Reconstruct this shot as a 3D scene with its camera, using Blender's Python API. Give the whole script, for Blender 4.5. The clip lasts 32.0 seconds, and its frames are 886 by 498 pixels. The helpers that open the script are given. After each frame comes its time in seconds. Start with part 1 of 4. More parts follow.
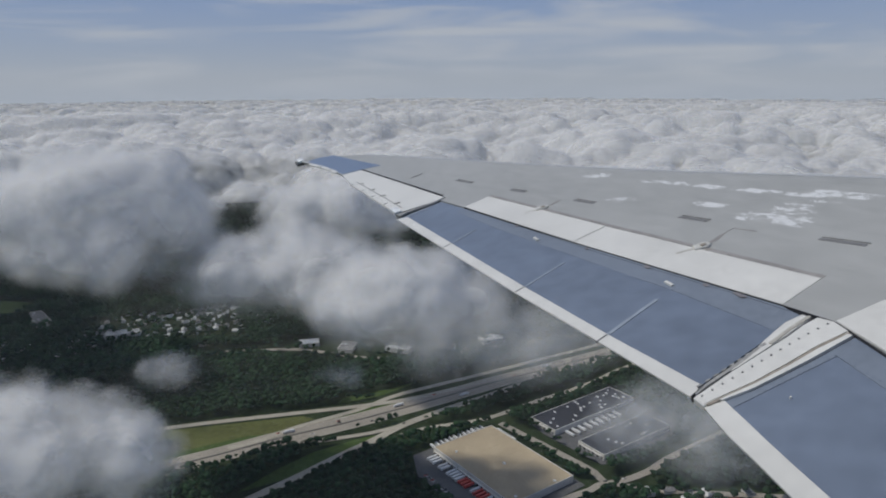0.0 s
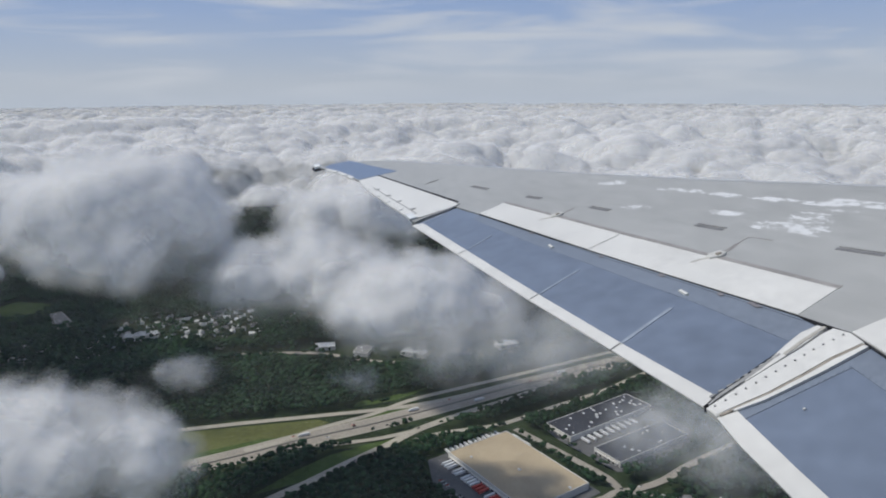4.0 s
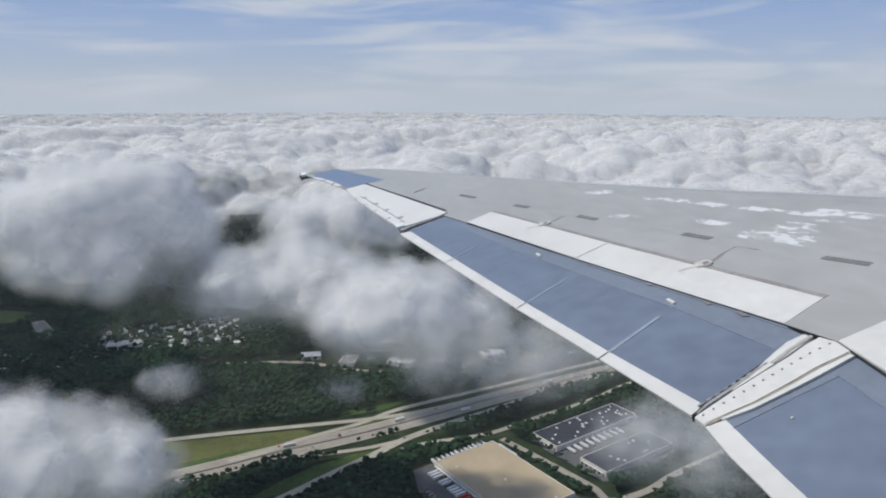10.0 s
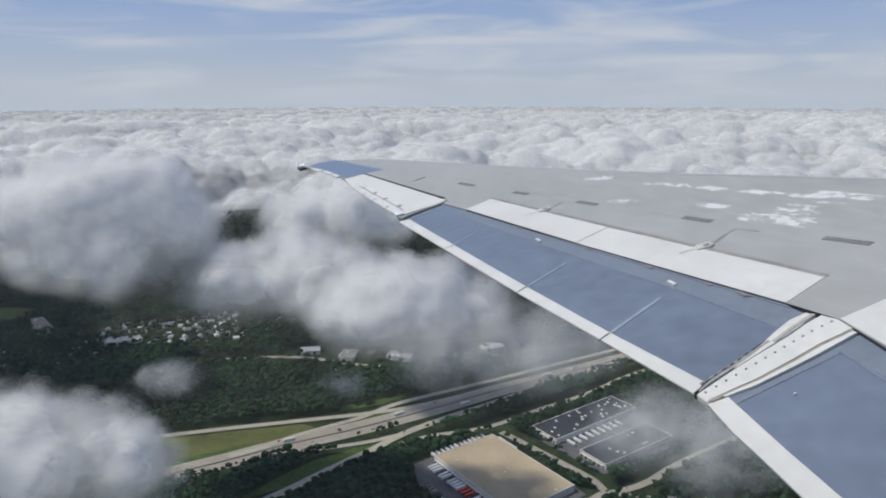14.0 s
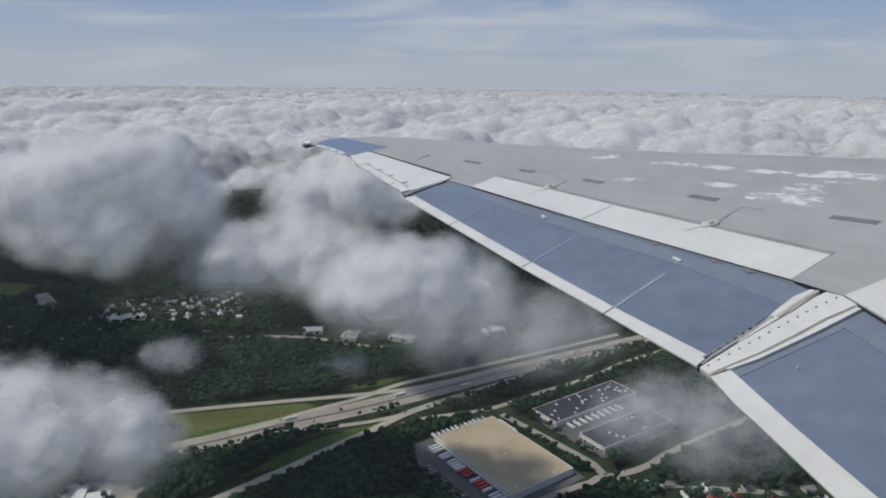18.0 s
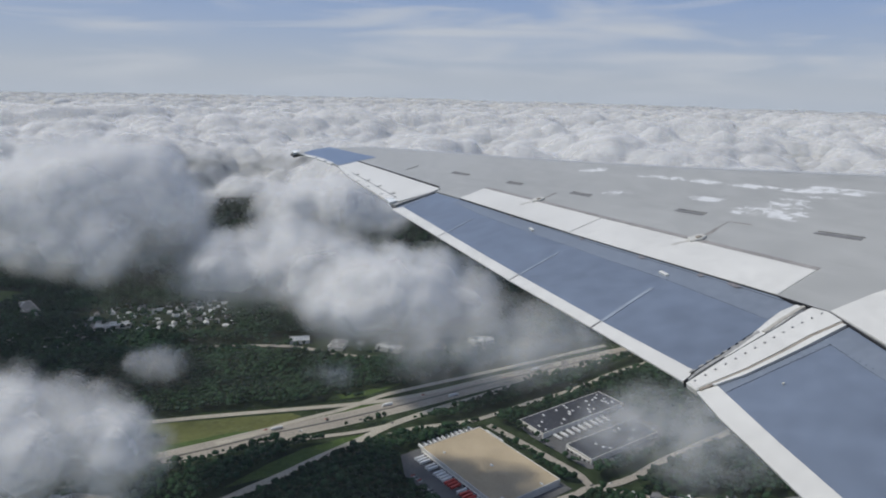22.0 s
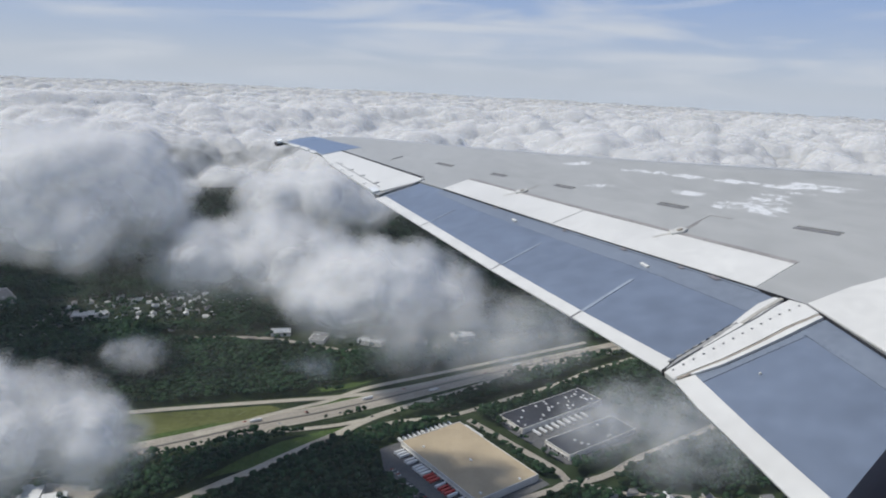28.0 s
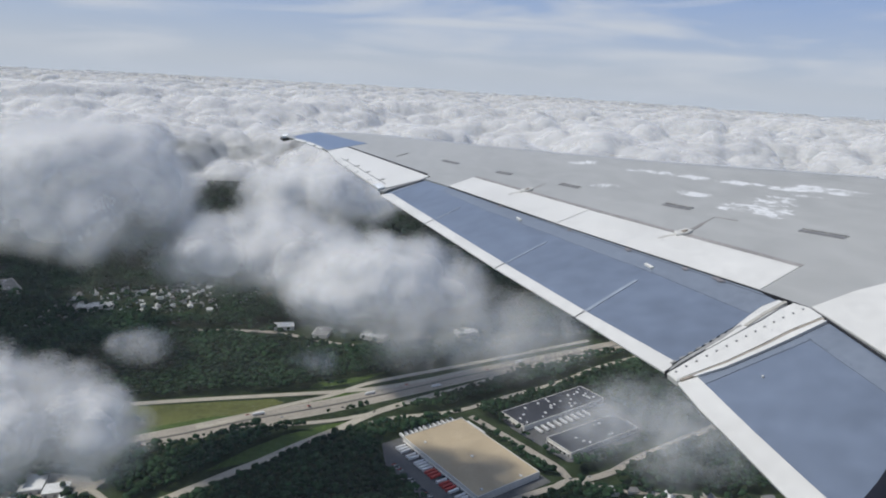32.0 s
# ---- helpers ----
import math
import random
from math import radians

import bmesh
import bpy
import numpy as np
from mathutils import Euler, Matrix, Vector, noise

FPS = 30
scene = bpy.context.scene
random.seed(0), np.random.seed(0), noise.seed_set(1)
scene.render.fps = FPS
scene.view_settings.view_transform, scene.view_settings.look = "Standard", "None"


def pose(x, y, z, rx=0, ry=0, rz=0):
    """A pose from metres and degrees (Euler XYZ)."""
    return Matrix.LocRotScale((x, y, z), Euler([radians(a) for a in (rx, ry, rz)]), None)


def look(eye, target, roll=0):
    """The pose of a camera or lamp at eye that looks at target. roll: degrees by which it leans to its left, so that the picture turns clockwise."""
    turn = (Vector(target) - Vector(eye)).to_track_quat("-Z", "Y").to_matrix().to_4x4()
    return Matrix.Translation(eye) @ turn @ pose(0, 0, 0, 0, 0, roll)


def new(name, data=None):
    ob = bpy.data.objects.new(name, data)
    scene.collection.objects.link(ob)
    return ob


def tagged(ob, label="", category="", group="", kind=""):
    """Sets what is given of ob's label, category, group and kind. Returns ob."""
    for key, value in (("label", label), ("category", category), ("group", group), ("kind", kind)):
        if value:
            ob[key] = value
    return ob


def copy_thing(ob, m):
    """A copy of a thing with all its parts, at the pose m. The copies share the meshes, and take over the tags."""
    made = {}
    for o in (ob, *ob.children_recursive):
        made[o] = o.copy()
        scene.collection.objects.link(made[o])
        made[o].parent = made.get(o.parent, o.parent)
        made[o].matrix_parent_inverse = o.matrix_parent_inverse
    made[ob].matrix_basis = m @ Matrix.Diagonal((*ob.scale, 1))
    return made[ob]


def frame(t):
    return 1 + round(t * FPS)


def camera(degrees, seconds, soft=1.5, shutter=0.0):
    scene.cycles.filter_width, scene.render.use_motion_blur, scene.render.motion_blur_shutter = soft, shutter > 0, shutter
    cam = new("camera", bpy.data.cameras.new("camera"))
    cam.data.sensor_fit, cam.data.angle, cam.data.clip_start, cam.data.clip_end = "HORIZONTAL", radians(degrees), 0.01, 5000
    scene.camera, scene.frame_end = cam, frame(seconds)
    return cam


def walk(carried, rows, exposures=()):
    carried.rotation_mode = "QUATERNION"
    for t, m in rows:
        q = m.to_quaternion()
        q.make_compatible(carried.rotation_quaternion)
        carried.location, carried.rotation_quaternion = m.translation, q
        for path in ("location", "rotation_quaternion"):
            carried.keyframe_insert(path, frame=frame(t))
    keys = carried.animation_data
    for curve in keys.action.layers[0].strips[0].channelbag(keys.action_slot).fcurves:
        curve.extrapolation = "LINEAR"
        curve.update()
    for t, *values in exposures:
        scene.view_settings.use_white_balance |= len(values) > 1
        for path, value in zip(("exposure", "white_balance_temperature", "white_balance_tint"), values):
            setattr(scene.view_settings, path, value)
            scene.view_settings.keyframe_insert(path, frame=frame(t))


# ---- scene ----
# The camera in an airliner's cabin, seconds, place, pitch, roll, yaw.
cam = camera(66.0, 32.0, soft=1.9)
PATH = [
    (0, 0.007, 0.007, 450.041, -13.85, -1.15, 0.16),
    (0.5, 0.006, 0.005, 450.040, -13.43, -1.26, 0.39),
    (1, 0.009, -0.005, 450.043, -13.26, -1.00, 0.55),
    (1.5, 0.007, 0.002, 450.045, -13.35, -1.14, 0.49),
    (2, 0.003, 0.005, 450.035, -12.96, -2.31, 0.42),
    (2.5, 0.012, 0.003, 450.027, -12.89, -2.39, 0.39),
    (4.5, 0.022, -0.026, 450.076, -13.60, -1.06, 1.91),
    (5, 0.024, -0.029, 450.066, -13.13, -1.34, 2.06),
    (5.5, 0.022, -0.032, 450.067, -12.79, -1.32, 1.89),
    (6, 0.018, -0.020, 450.075, -12.79, 0.03, 1.74),
    (6.5, 0.012, -0.015, 450.073, -12.56, -0.13, 1.90),
    (7, 0.015, -0.016, 450.065, -13.08, -0.59, 1.45),
    (7.5, 0.015, -0.010, 450.064, -13.30, -0.67, 1.19),
    (8, 0.011, -0.004, 450.068, -13.51, -0.94, 0.93),
    (8.5, 0.014, -0.004, 450.056, -13.64, -1.27, 0.67),
    (9, 0.010, -0.002, 450.073, -13.51, -1.33, 0.53),
    (9.5, 0.013, -0.004, 450.067, -13.26, -1.34, 0.38),
    (10, 0.013, -0.001, 450.055, -12.69, -1.64, 0.53),
    (10.5, 0.010, 0.001, 450.055, -13.15, -2.09, 0.41),
    (11, 0.011, 0.003, 450.064, -13.35, -1.15, 0.33),
    (11.5, 0.016, -0.001, 450.049, -13.32, -0.39, 0.29),
    (12, 0.016, -0.009, 450.055, -13.96, 0.45, 0.32),
    (12.5, 0.020, -0.006, 450.036, -13.81, 0.34, 0.23),
    (13, 0.018, -0.003, 450.039, -13.56, 0.50, 0.06),
    (13.5, 0.009, -0.002, 450.018, -13.71, -0.24, 0.13),
    (14, 0.004, -0.000, 449.970, -13.18, -1.31, 0.33),
    (14.5, 0.001, -0.013, 449.939, -13.51, -0.78, 0.43),
    (16.5, -0.003, -0.007, 449.921, -14.29, -1.57, 0.46),
    (17, -0.006, -0.015, 449.898, -14.56, -1.73, 0.79),
    (17.5, -0.005, -0.018, 449.887, -14.57, -2.00, 0.83),
    (18, -0.007, -0.021, 449.901, -14.66, -2.13, 0.83),
    (18.5, -0.008, -0.013, 449.908, -14.65, -2.38, 0.84),
    (19, -0.005, -0.014, 449.919, -14.66, -2.38, 0.65),
    (19.5, -0.013, -0.007, 449.907, -14.67, -2.18, 0.52),
    (20, -0.004, -0.012, 449.933, -14.09, -2.73, 0.54),
    (20.5, -0.005, -0.007, 449.922, -13.62, -2.71, 0.23),
    (21, 0.000, -0.006, 449.925, -13.61, -2.83, 0.18),
    (21.5, -0.003, 0.001, 449.924, -13.94, -2.78, 0.18),
    (22, -0.002, 0.002, 449.914, -13.79, -2.80, -0.02),
    (22.5, -0.009, -0.001, 449.905, -13.76, -2.52, -0.12),
    (23, -0.008, 0.006, 449.906, -14.31, -3.29, -0.66),
    (23.5, -0.006, 0.006, 449.910, -14.52, -3.56, -0.72),
    (24, -0.008, 0.011, 449.926, -14.26, -3.60, -0.78),
    (24.5, -0.011, 0.008, 449.921, -13.90, -3.97, -0.67),
    (25, -0.016, 0.015, 449.905, -13.41, -4.37, -0.77),
    (25.5, -0.007, 0.004, 449.902, -13.19, -4.14, -0.68),
    (26, -0.007, 0.008, 449.915, -13.72, -3.62, -0.80),
    (26.5, -0.011, 0.013, 449.903, -14.36, -3.26, -0.71),
    (28.5, 0.015, 0.011, 449.854, -13.91, -4.56, -1.33),
    (29, 0.014, 0.012, 449.855, -13.64, -4.79, -1.35),
    (29.5, 0.007, 0.001, 449.849, -14.47, -5.10, -0.82),
    (30, 0.005, 0.002, 449.862, -14.87, -4.99, -0.50),
    (30.5, 0.002, -0.002, 449.855, -14.72, -5.32, -0.34),
    (31, 0.002, -0.002, 449.880, -14.83, -4.98, -0.40),
    (31.5, 0.006, 0.003, 449.870, -14.47, -4.93, -0.68),
    (32, 0.006, 0.003, 449.876, -14.52, -4.82, -0.60),
]

EXPOSURES = [(0, -0.45), (0.5, -0.2), (1, 0), (2, 0.05), (4.5, -0.15), (5, -0.2), (6, -0.28), (7, -0.3), (8, -0.26), (8.6, -0.14), (9, -0.05), (10, 0), (13, 0), (14, -0.05), (17, -0.2), (18, -0.28), (20, -0.35), (21, -0.28), (22, -0.18), (23, -0.1), (24, -0.06), (25, -0.1), (26, -0.06), (29, 0.06), (30, 0.02), (32, 0.0)]
# the aircraft's own lean; the wing, the cabin and the camera share it
BANK = pose(0, 0, 450) @ pose(0, 0, 0, 0, 1.4, 0) @ pose(0, 0, -450)
walk(cam, [(t, BANK @ pose(x, y, z, 90 + p, r, w)) for t, x, y, z, p, r, w in PATH], EXPOSURES)
scene.cycles.transparent_max_bounces = 52

# ---- light ----
SUN_FROM = Vector((-0.58, -0.03, 0.81)).normalized()
world = bpy.data.worlds.new("world")
scene.world = world
world.use_nodes = True
wn, wl = world.node_tree.nodes, world.node_tree.links
wn.clear()
w_out, w_bg = wn.new("ShaderNodeOutputWorld"), wn.new("ShaderNodeBackground")
sky = wn.new("ShaderNodeTexSky")
sky.sky_type, sky.sun_disc = "NISHITA", False
sky.sun_elevation = math.asin(SUN_FROM.z)
sky.sun_rotation = math.atan2(SUN_FROM.x, SUN_FROM.y) % (2 * math.pi)
sky.altitude, sky.air_density, sky.dust_density, sky.ozone_density = 500, 1.0, 0.3, 2.5
w_bg.inputs["Strength"].default_value = 0.10
w_co, w_sep = wn.new("ShaderNodeTexCoord"), wn.new("ShaderNodeSeparateXYZ")
wl.new(w_co.outputs["Generated"], w_sep.inputs[0])
# thin high cirrus, stretched along the horizon
w_map = wn.new("ShaderNodeMapping")
w_map.inputs["Scale"].default_value = (1.6, 1.6, 13.0)
w_map.inputs["Rotation"].default_value = (0.0, 0.06, 0.0)
wl.new(w_co.outputs["Generated"], w_map.inputs[0])
w_noise = wn.new("ShaderNodeTexNoise")
w_noise.inputs["Scale"].default_value, w_noise.inputs["Detail"].default_value = 2.6, 8.0
w_noise.inputs["Roughness"].default_value, w_noise.inputs["Distortion"].default_value = 0.55, 0.6
wl.new(w_map.outputs[0], w_noise.inputs["Vector"])
w_ramp = wn.new("ShaderNodeMapRange")
for key, v in (("From Min", 0.46), ("From Max", 0.68), ("To Min", 0.0), ("To Max", 0.8)):
    w_ramp.inputs[key].default_value = v
wl.new(w_noise.outputs["Fac"], w_ramp.inputs["Value"])
w_tint = wn.new("ShaderNodeMix")
w_tint.data_type, w_tint.blend_type = "RGBA", "MULTIPLY"
w_tint.inputs["Factor"].default_value = 1.0
wl.new(sky.outputs[0], w_tint.inputs["A"])
w_tint.inputs["B"].default_value = (0.90, 0.90, 1.0, 1)
# pale haze towards the horizon
w_haze = wn.new("ShaderNodeMapRange")
w_haze.interpolation_type = "SMOOTHSTEP"
for key, v in (("From Min", 0.5), ("From Max", 0.1), ("To Min", 0.1), ("To Max", 0.9)):
    w_haze.inputs[key].default_value = v
wl.new(w_sep.outputs["Z"], w_haze.inputs["Value"])
w_mix0 = wn.new("ShaderNodeMix")
w_mix0.data_type = "RGBA"
wl.new(w_haze.outputs[0], w_mix0.inputs["Factor"])
wl.new(w_tint.outputs["Result"], w_mix0.inputs["A"])
w_low_mr = wn.new("ShaderNodeMapRange")
for key, v in (("From Min", 0.0), ("From Max", 0.14)):
    w_low_mr.inputs[key].default_value = v
wl.new(w_sep.outputs["Z"], w_low_mr.inputs["Value"])
w_grad = wn.new("ShaderNodeMix")
w_grad.data_type = "RGBA"
wl.new(w_low_mr.outputs[0], w_grad.inputs["Factor"])
w_grad.inputs["A"].default_value = (4.7, 5.3, 6.2, 1)
w_grad.inputs["B"].default_value = (2.5, 3.7, 6.4, 1)
wl.new(w_grad.outputs["Result"], w_mix0.inputs["B"])
w_mix = wn.new("ShaderNodeMix")
w_mix.data_type = "RGBA"
wl.new(w_ramp.outputs[0], w_mix.inputs["Factor"])
wl.new(w_mix0.outputs["Result"], w_mix.inputs["A"])
w_mix.inputs["B"].default_value = (5.9, 6.3, 6.9, 1)
# haze and undercast below the horizon
w_low = wn.new("ShaderNodeMapRange")
for key, v in (("From Min", 0.02), ("From Max", -0.03), ("To Min", 0.0), ("To Max", 1.0)):
    w_low.inputs[key].default_value = v
wl.new(w_sep.outputs["Z"], w_low.inputs["Value"])
w_mix2 = wn.new("ShaderNodeMix")
w_mix2.data_type = "RGBA"
wl.new(w_low.outputs[0], w_mix2.inputs["Factor"])
wl.new(w_mix.outputs["Result"], w_mix2.inputs["A"])
w_mix2.inputs["B"].default_value = (4.9, 5.5, 6.4, 1)
wl.new(w_mix2.outputs["Result"], w_bg.inputs["Color"])
wl.new(w_bg.outputs[0], w_out.inputs[0])

sun = new("sun", bpy.data.lights.new("sun", "SUN"))
sun.data.energy, sun.data.angle, sun.data.color = 2.72, radians(0.8), (0.99, 0.95, 0.86)
sun.matrix_world = look(SUN_FROM * 3000, (0, 0, 0))


# ---- materials ----
def material(name, base, rough=0.6, metal=0.0, vary=0.12, scale=1.0, fine=14.0, bump=0.0, spec=0.5, coords="Object", streak=None):
    """A principled material whose colour varies at two scales, with a little relief."""
    m = bpy.data.materials.new(name)
    m.use_nodes = True
    nt = m.node_tree
    b = nt.nodes["Principled BSDF"]
    b.inputs["Roughness"].default_value, b.inputs["Metallic"].default_value = rough, metal
    b.inputs["Specular IOR Level"].default_value = spec
    co = nt.nodes.new("ShaderNodeTexCoord")
    vec = co.outputs[coords]
    if streak:
        mp = nt.nodes.new("ShaderNodeMapping")
        mp.inputs["Scale"].default_value = streak
        nt.links.new(vec, mp.inputs[0])
        vec = mp.outputs[0]
    n1, n2 = nt.nodes.new("ShaderNodeTexNoise"), nt.nodes.new("ShaderNodeTexNoise")
    n1.inputs["Scale"].default_value, n1.inputs["Detail"].default_value = scale, 4
    n2.inputs["Scale"].default_value, n2.inputs["Detail"].default_value = scale * fine, 3
    nt.links.new(vec, n1.inputs["Vector"])
    nt.links.new(vec, n2.inputs["Vector"])
    add = nt.nodes.new("ShaderNodeMath")
    add.operation = "ADD"
    nt.links.new(n1.outputs["Fac"], add.inputs[0])
    nt.links.new(n2.outputs["Fac"], add.inputs[1])
    rng = nt.nodes.new("ShaderNodeMapRange")
    for key, v in (("From Min", 0.6), ("From Max", 1.4), ("To Min", 1 - vary * 1.6), ("To Max", 1 + vary * 1.6)):
        rng.inputs[key].default_value = v
    nt.links.new(add.outputs[0], rng.inputs["Value"])
    mul = nt.nodes.new("ShaderNodeVectorMath")
    mul.operation = "SCALE"
    mul.inputs[0].default_value = base[:3]
    nt.links.new(rng.outputs[0], mul.inputs["Scale"])
    nt.links.new(mul.outputs[0], b.inputs["Base Color"])
    if bump:
        bp = nt.nodes.new("ShaderNodeBump")
        bp.inputs["Strength"].default_value, bp.inputs["Distance"].default_value = 0.5, bump
        nt.links.new(add.outputs[0], bp.inputs["Height"])
        nt.links.new(bp.outputs[0], b.inputs["Normal"])
    return m


def nodes_of(m):
    return m.node_tree, m.node_tree.nodes["Principled BSDF"]


M_SKIN = material("wing_grey_paint", (0.408, 0.412, 0.398), 0.5, 0.0, 0.09, 0.8, 9, streak=(1, 0.4, 1))
M_WHITE = material("white_panel_paint", (0.735, 0.728, 0.690), 0.45, 0.0, 0.08, 1.9, 7)
M_FLAP = material("flap_blue_grey_paint", (0.170, 0.208, 0.276), 0.34, 0.0, 0.15, 1.1, 5)
M_FLAP_EDGE = material("flap_edge_blue_grey", (0.205, 0.239, 0.292), 0.4, 0.0, 0.10, 2.0, 9)
M_TIP = material("tip_blue_paint", (0.165, 0.220, 0.325), 0.35, 0.0, 0.06, 2.0, 9)
# near-black that puts gap shade into colour; also the tip light's housing
M_GAP = material("gap_shade_and_housing", (0.03, 0.03, 0.032), 0.8, 0.0, 0.2, 4)
M_SEAL = material("beige_sealant", (0.47, 0.45, 0.40), 0.7, 0.0, 0.18, 5, 6)
M_SCUFF = material("scuffed_grey_seal", (0.33, 0.33, 0.32), 0.7, 0.0, 0.25, 9, 5)
M_STREAK = material("faint_streak", (0.30, 0.345, 0.41), 0.5, 0.0, 0.15, 6, 5)
M_SLOT = material("dark_slot", (0.19, 0.19, 0.195), 0.6, 0.0, 0.2, 9)
M_SMUDGE = material("smudged_sealant", (0.31, 0.295, 0.28), 0.6, 0.0, 0.2, 4, 6)
M_FITTING = material("pale_fitting", (0.60, 0.595, 0.56), 0.6, 0.0, 0.15, 9, 5)
M_RIVET = material("rivet_grey", (0.135, 0.165, 0.22), 0.6, 0.0, 0.2, 9)
M_RUST = material("brown_grime", (0.235, 0.222, 0.235), 0.7, 0.0, 0.3, 12, 5)
M_STAIN = material("brown_oily_stain", (0.33, 0.29, 0.235), 0.6, 0.0, 0.3, 14, 5)
M_EDGE = material("bright_edge", (0.50, 0.51, 0.52), 0.4, 0.1, 0.08, 3)
M_GLASS = material("lamp_lens", (0.86, 0.88, 0.87), 0.25, 0.0, 0.02, 5)
M_PANE = bpy.data.materials.new("veiled_acrylic")
M_CABIN = material("cabin_lining", (0.10, 0.085, 0.095), 0.7, 0.0, 0.1, 8)
M_FUSE = material("fuselage_white", (0.7, 0.7, 0.72), 0.35, 0.0, 0.03, 1)

# The window's acrylic: clear, with a faint milky veil added for distant haze.
M_PANE.use_nodes = True
nt = M_PANE.node_tree
nt.nodes.clear()
p_out, p_mix = nt.nodes.new("ShaderNodeOutputMaterial"), nt.nodes.new("ShaderNodeMixShader")
p_clear, p_milk = nt.nodes.new("ShaderNodeBsdfTransparent"), nt.nodes.new("ShaderNodeBsdfTranslucent")
p_milk.inputs["Color"].default_value = (0.8, 0.82, 0.84, 1)
p_co, p_noise, p_mr = nt.nodes.new("ShaderNodeTexCoord"), nt.nodes.new("ShaderNodeTexNoise"), nt.nodes.new("ShaderNodeMapRange")
p_noise.inputs["Scale"].default_value, p_noise.inputs["Detail"].default_value = 9.0, 3
p_mr.inputs["To Min"].default_value, p_mr.inputs["To Max"].default_value = 0.028, 0.050
nt.links.new(p_co.outputs["Object"], p_noise.inputs["Vector"])
nt.links.new(p_noise.outputs["Fac"], p_mr.inputs["Value"])
nt.links.new(p_mr.outputs[0], p_mix.inputs[0])
nt.links.new(p_clear.outputs[0], p_mix.inputs[1])
nt.links.new(p_milk.outputs[0], p_mix.inputs[2])
nt.links.new(p_mix.outputs[0], p_out.inputs[0])

# Bare patches where the grey paint has peeled, in a band ahead of the spoilers.
nt, b = nodes_of(M_SKIN)
co = nt.nodes.new("ShaderNodeTexCoord")
mp = nt.nodes.new("ShaderNodeMapping")
mp.inputs["Scale"].default_value = (1.0, 0.42, 1.0)
nt.links.new(co.outputs["Object"], mp.inputs[0])
pn = nt.nodes.new("ShaderNodeTexNoise")
pn.inputs["Scale"].default_value, pn.inputs["Detail"].default_value, pn.inputs["Roughness"].default_value = 8.5, 10, 0.78
nt.links.new(mp.outputs[0], pn.inputs["Vector"])
sep = nt.nodes.new("ShaderNodeSeparateXYZ")
nt.links.new(co.outputs["Object"], sep.inputs[0])


def band(axis, lo, hi, soft):
    up, down, mul = nt.nodes.new("ShaderNodeMapRange"), nt.nodes.new("ShaderNodeMapRange"), nt.nodes.new("ShaderNodeMath")
    up.inputs["From Min"].default_value, up.inputs["From Max"].default_value = lo - soft, lo + soft
    down.inputs["From Min"].default_value, down.inputs["From Max"].default_value = hi + soft, hi - soft
    mul.operation = "MULTIPLY"
    for i, q in enumerate((up, down)):
        nt.links.new(axis, q.inputs["Value"])
        nt.links.new(q.outputs[0], mul.inputs[i])
    return mul.outputs[0]


skew = nt.nodes.new("ShaderNodeMath")
skew.operation = "MULTIPLY_ADD"
skew.inputs[1].default_value = 0.18
nt.links.new(sep.outputs["Y"], skew.inputs[0])
nt.links.new(sep.outputs["X"], skew.inputs[2])


def joined(op, a_, b_):
    q = nt.nodes.new("ShaderNodeMath")
    q.operation = op
    nt.links.new(a_, q.inputs[0])
    nt.links.new(b_, q.inputs[1])
    return q.outputs[0]


PEELED = (  # chordwise and spanwise stretches of the peeled areas
    (2.84, 3.06, 1.0, 1.8), (2.80, 2.96, 1.3, 3.0), (2.82, 2.98, 2.85, 3.65), (2.20, 2.46, 1.05, 1.85), (2.40, 2.72, 1.25, 1.8),
    (2.82, 3.06, 4.0, 4.6), (2.24, 2.44, 3.0, 3.5), (2.70, 2.84, 1.05, 1.6), (2.36, 2.56, 1.9, 2.5))
zone_max = None
for lo_c, hi_c, lo_s, hi_s in PEELED:
    zone = joined("MULTIPLY", band(skew.outputs[0], lo_c, hi_c, 0.05), band(sep.outputs["Y"], lo_s, hi_s, 0.2))
    zone_max = zone if zone_max is None else joined("MAXIMUM", zone_max, zone)
zadd = nt.nodes.new("ShaderNodeMath")
zadd.operation = "MULTIPLY_ADD"
zadd.inputs[1].default_value = 0.33
nt.links.new(zone_max, zadd.inputs[0])
nt.links.new(pn.outputs["Fac"], zadd.inputs[2])
cut = nt.nodes.new("ShaderNodeMapRange")
for key, v in (("From Min", 0.79), ("From Max", 0.845)):
    cut.inputs[key].default_value = v
nt.links.new(zadd.outputs[0], cut.inputs["Value"])
pm = nt.nodes.new("ShaderNodeMix")
pm.data_type = "RGBA"
old = b.inputs["Base Color"].links[0].from_socket
nt.links.new(cut.outputs[0], pm.inputs["Factor"])
nt.links.new(old, pm.inputs["A"])
pm.inputs["B"].default_value = (0.74, 0.75, 0.75, 1)
nt.links.new(pm.outputs["Result"], b.inputs["Base Color"])

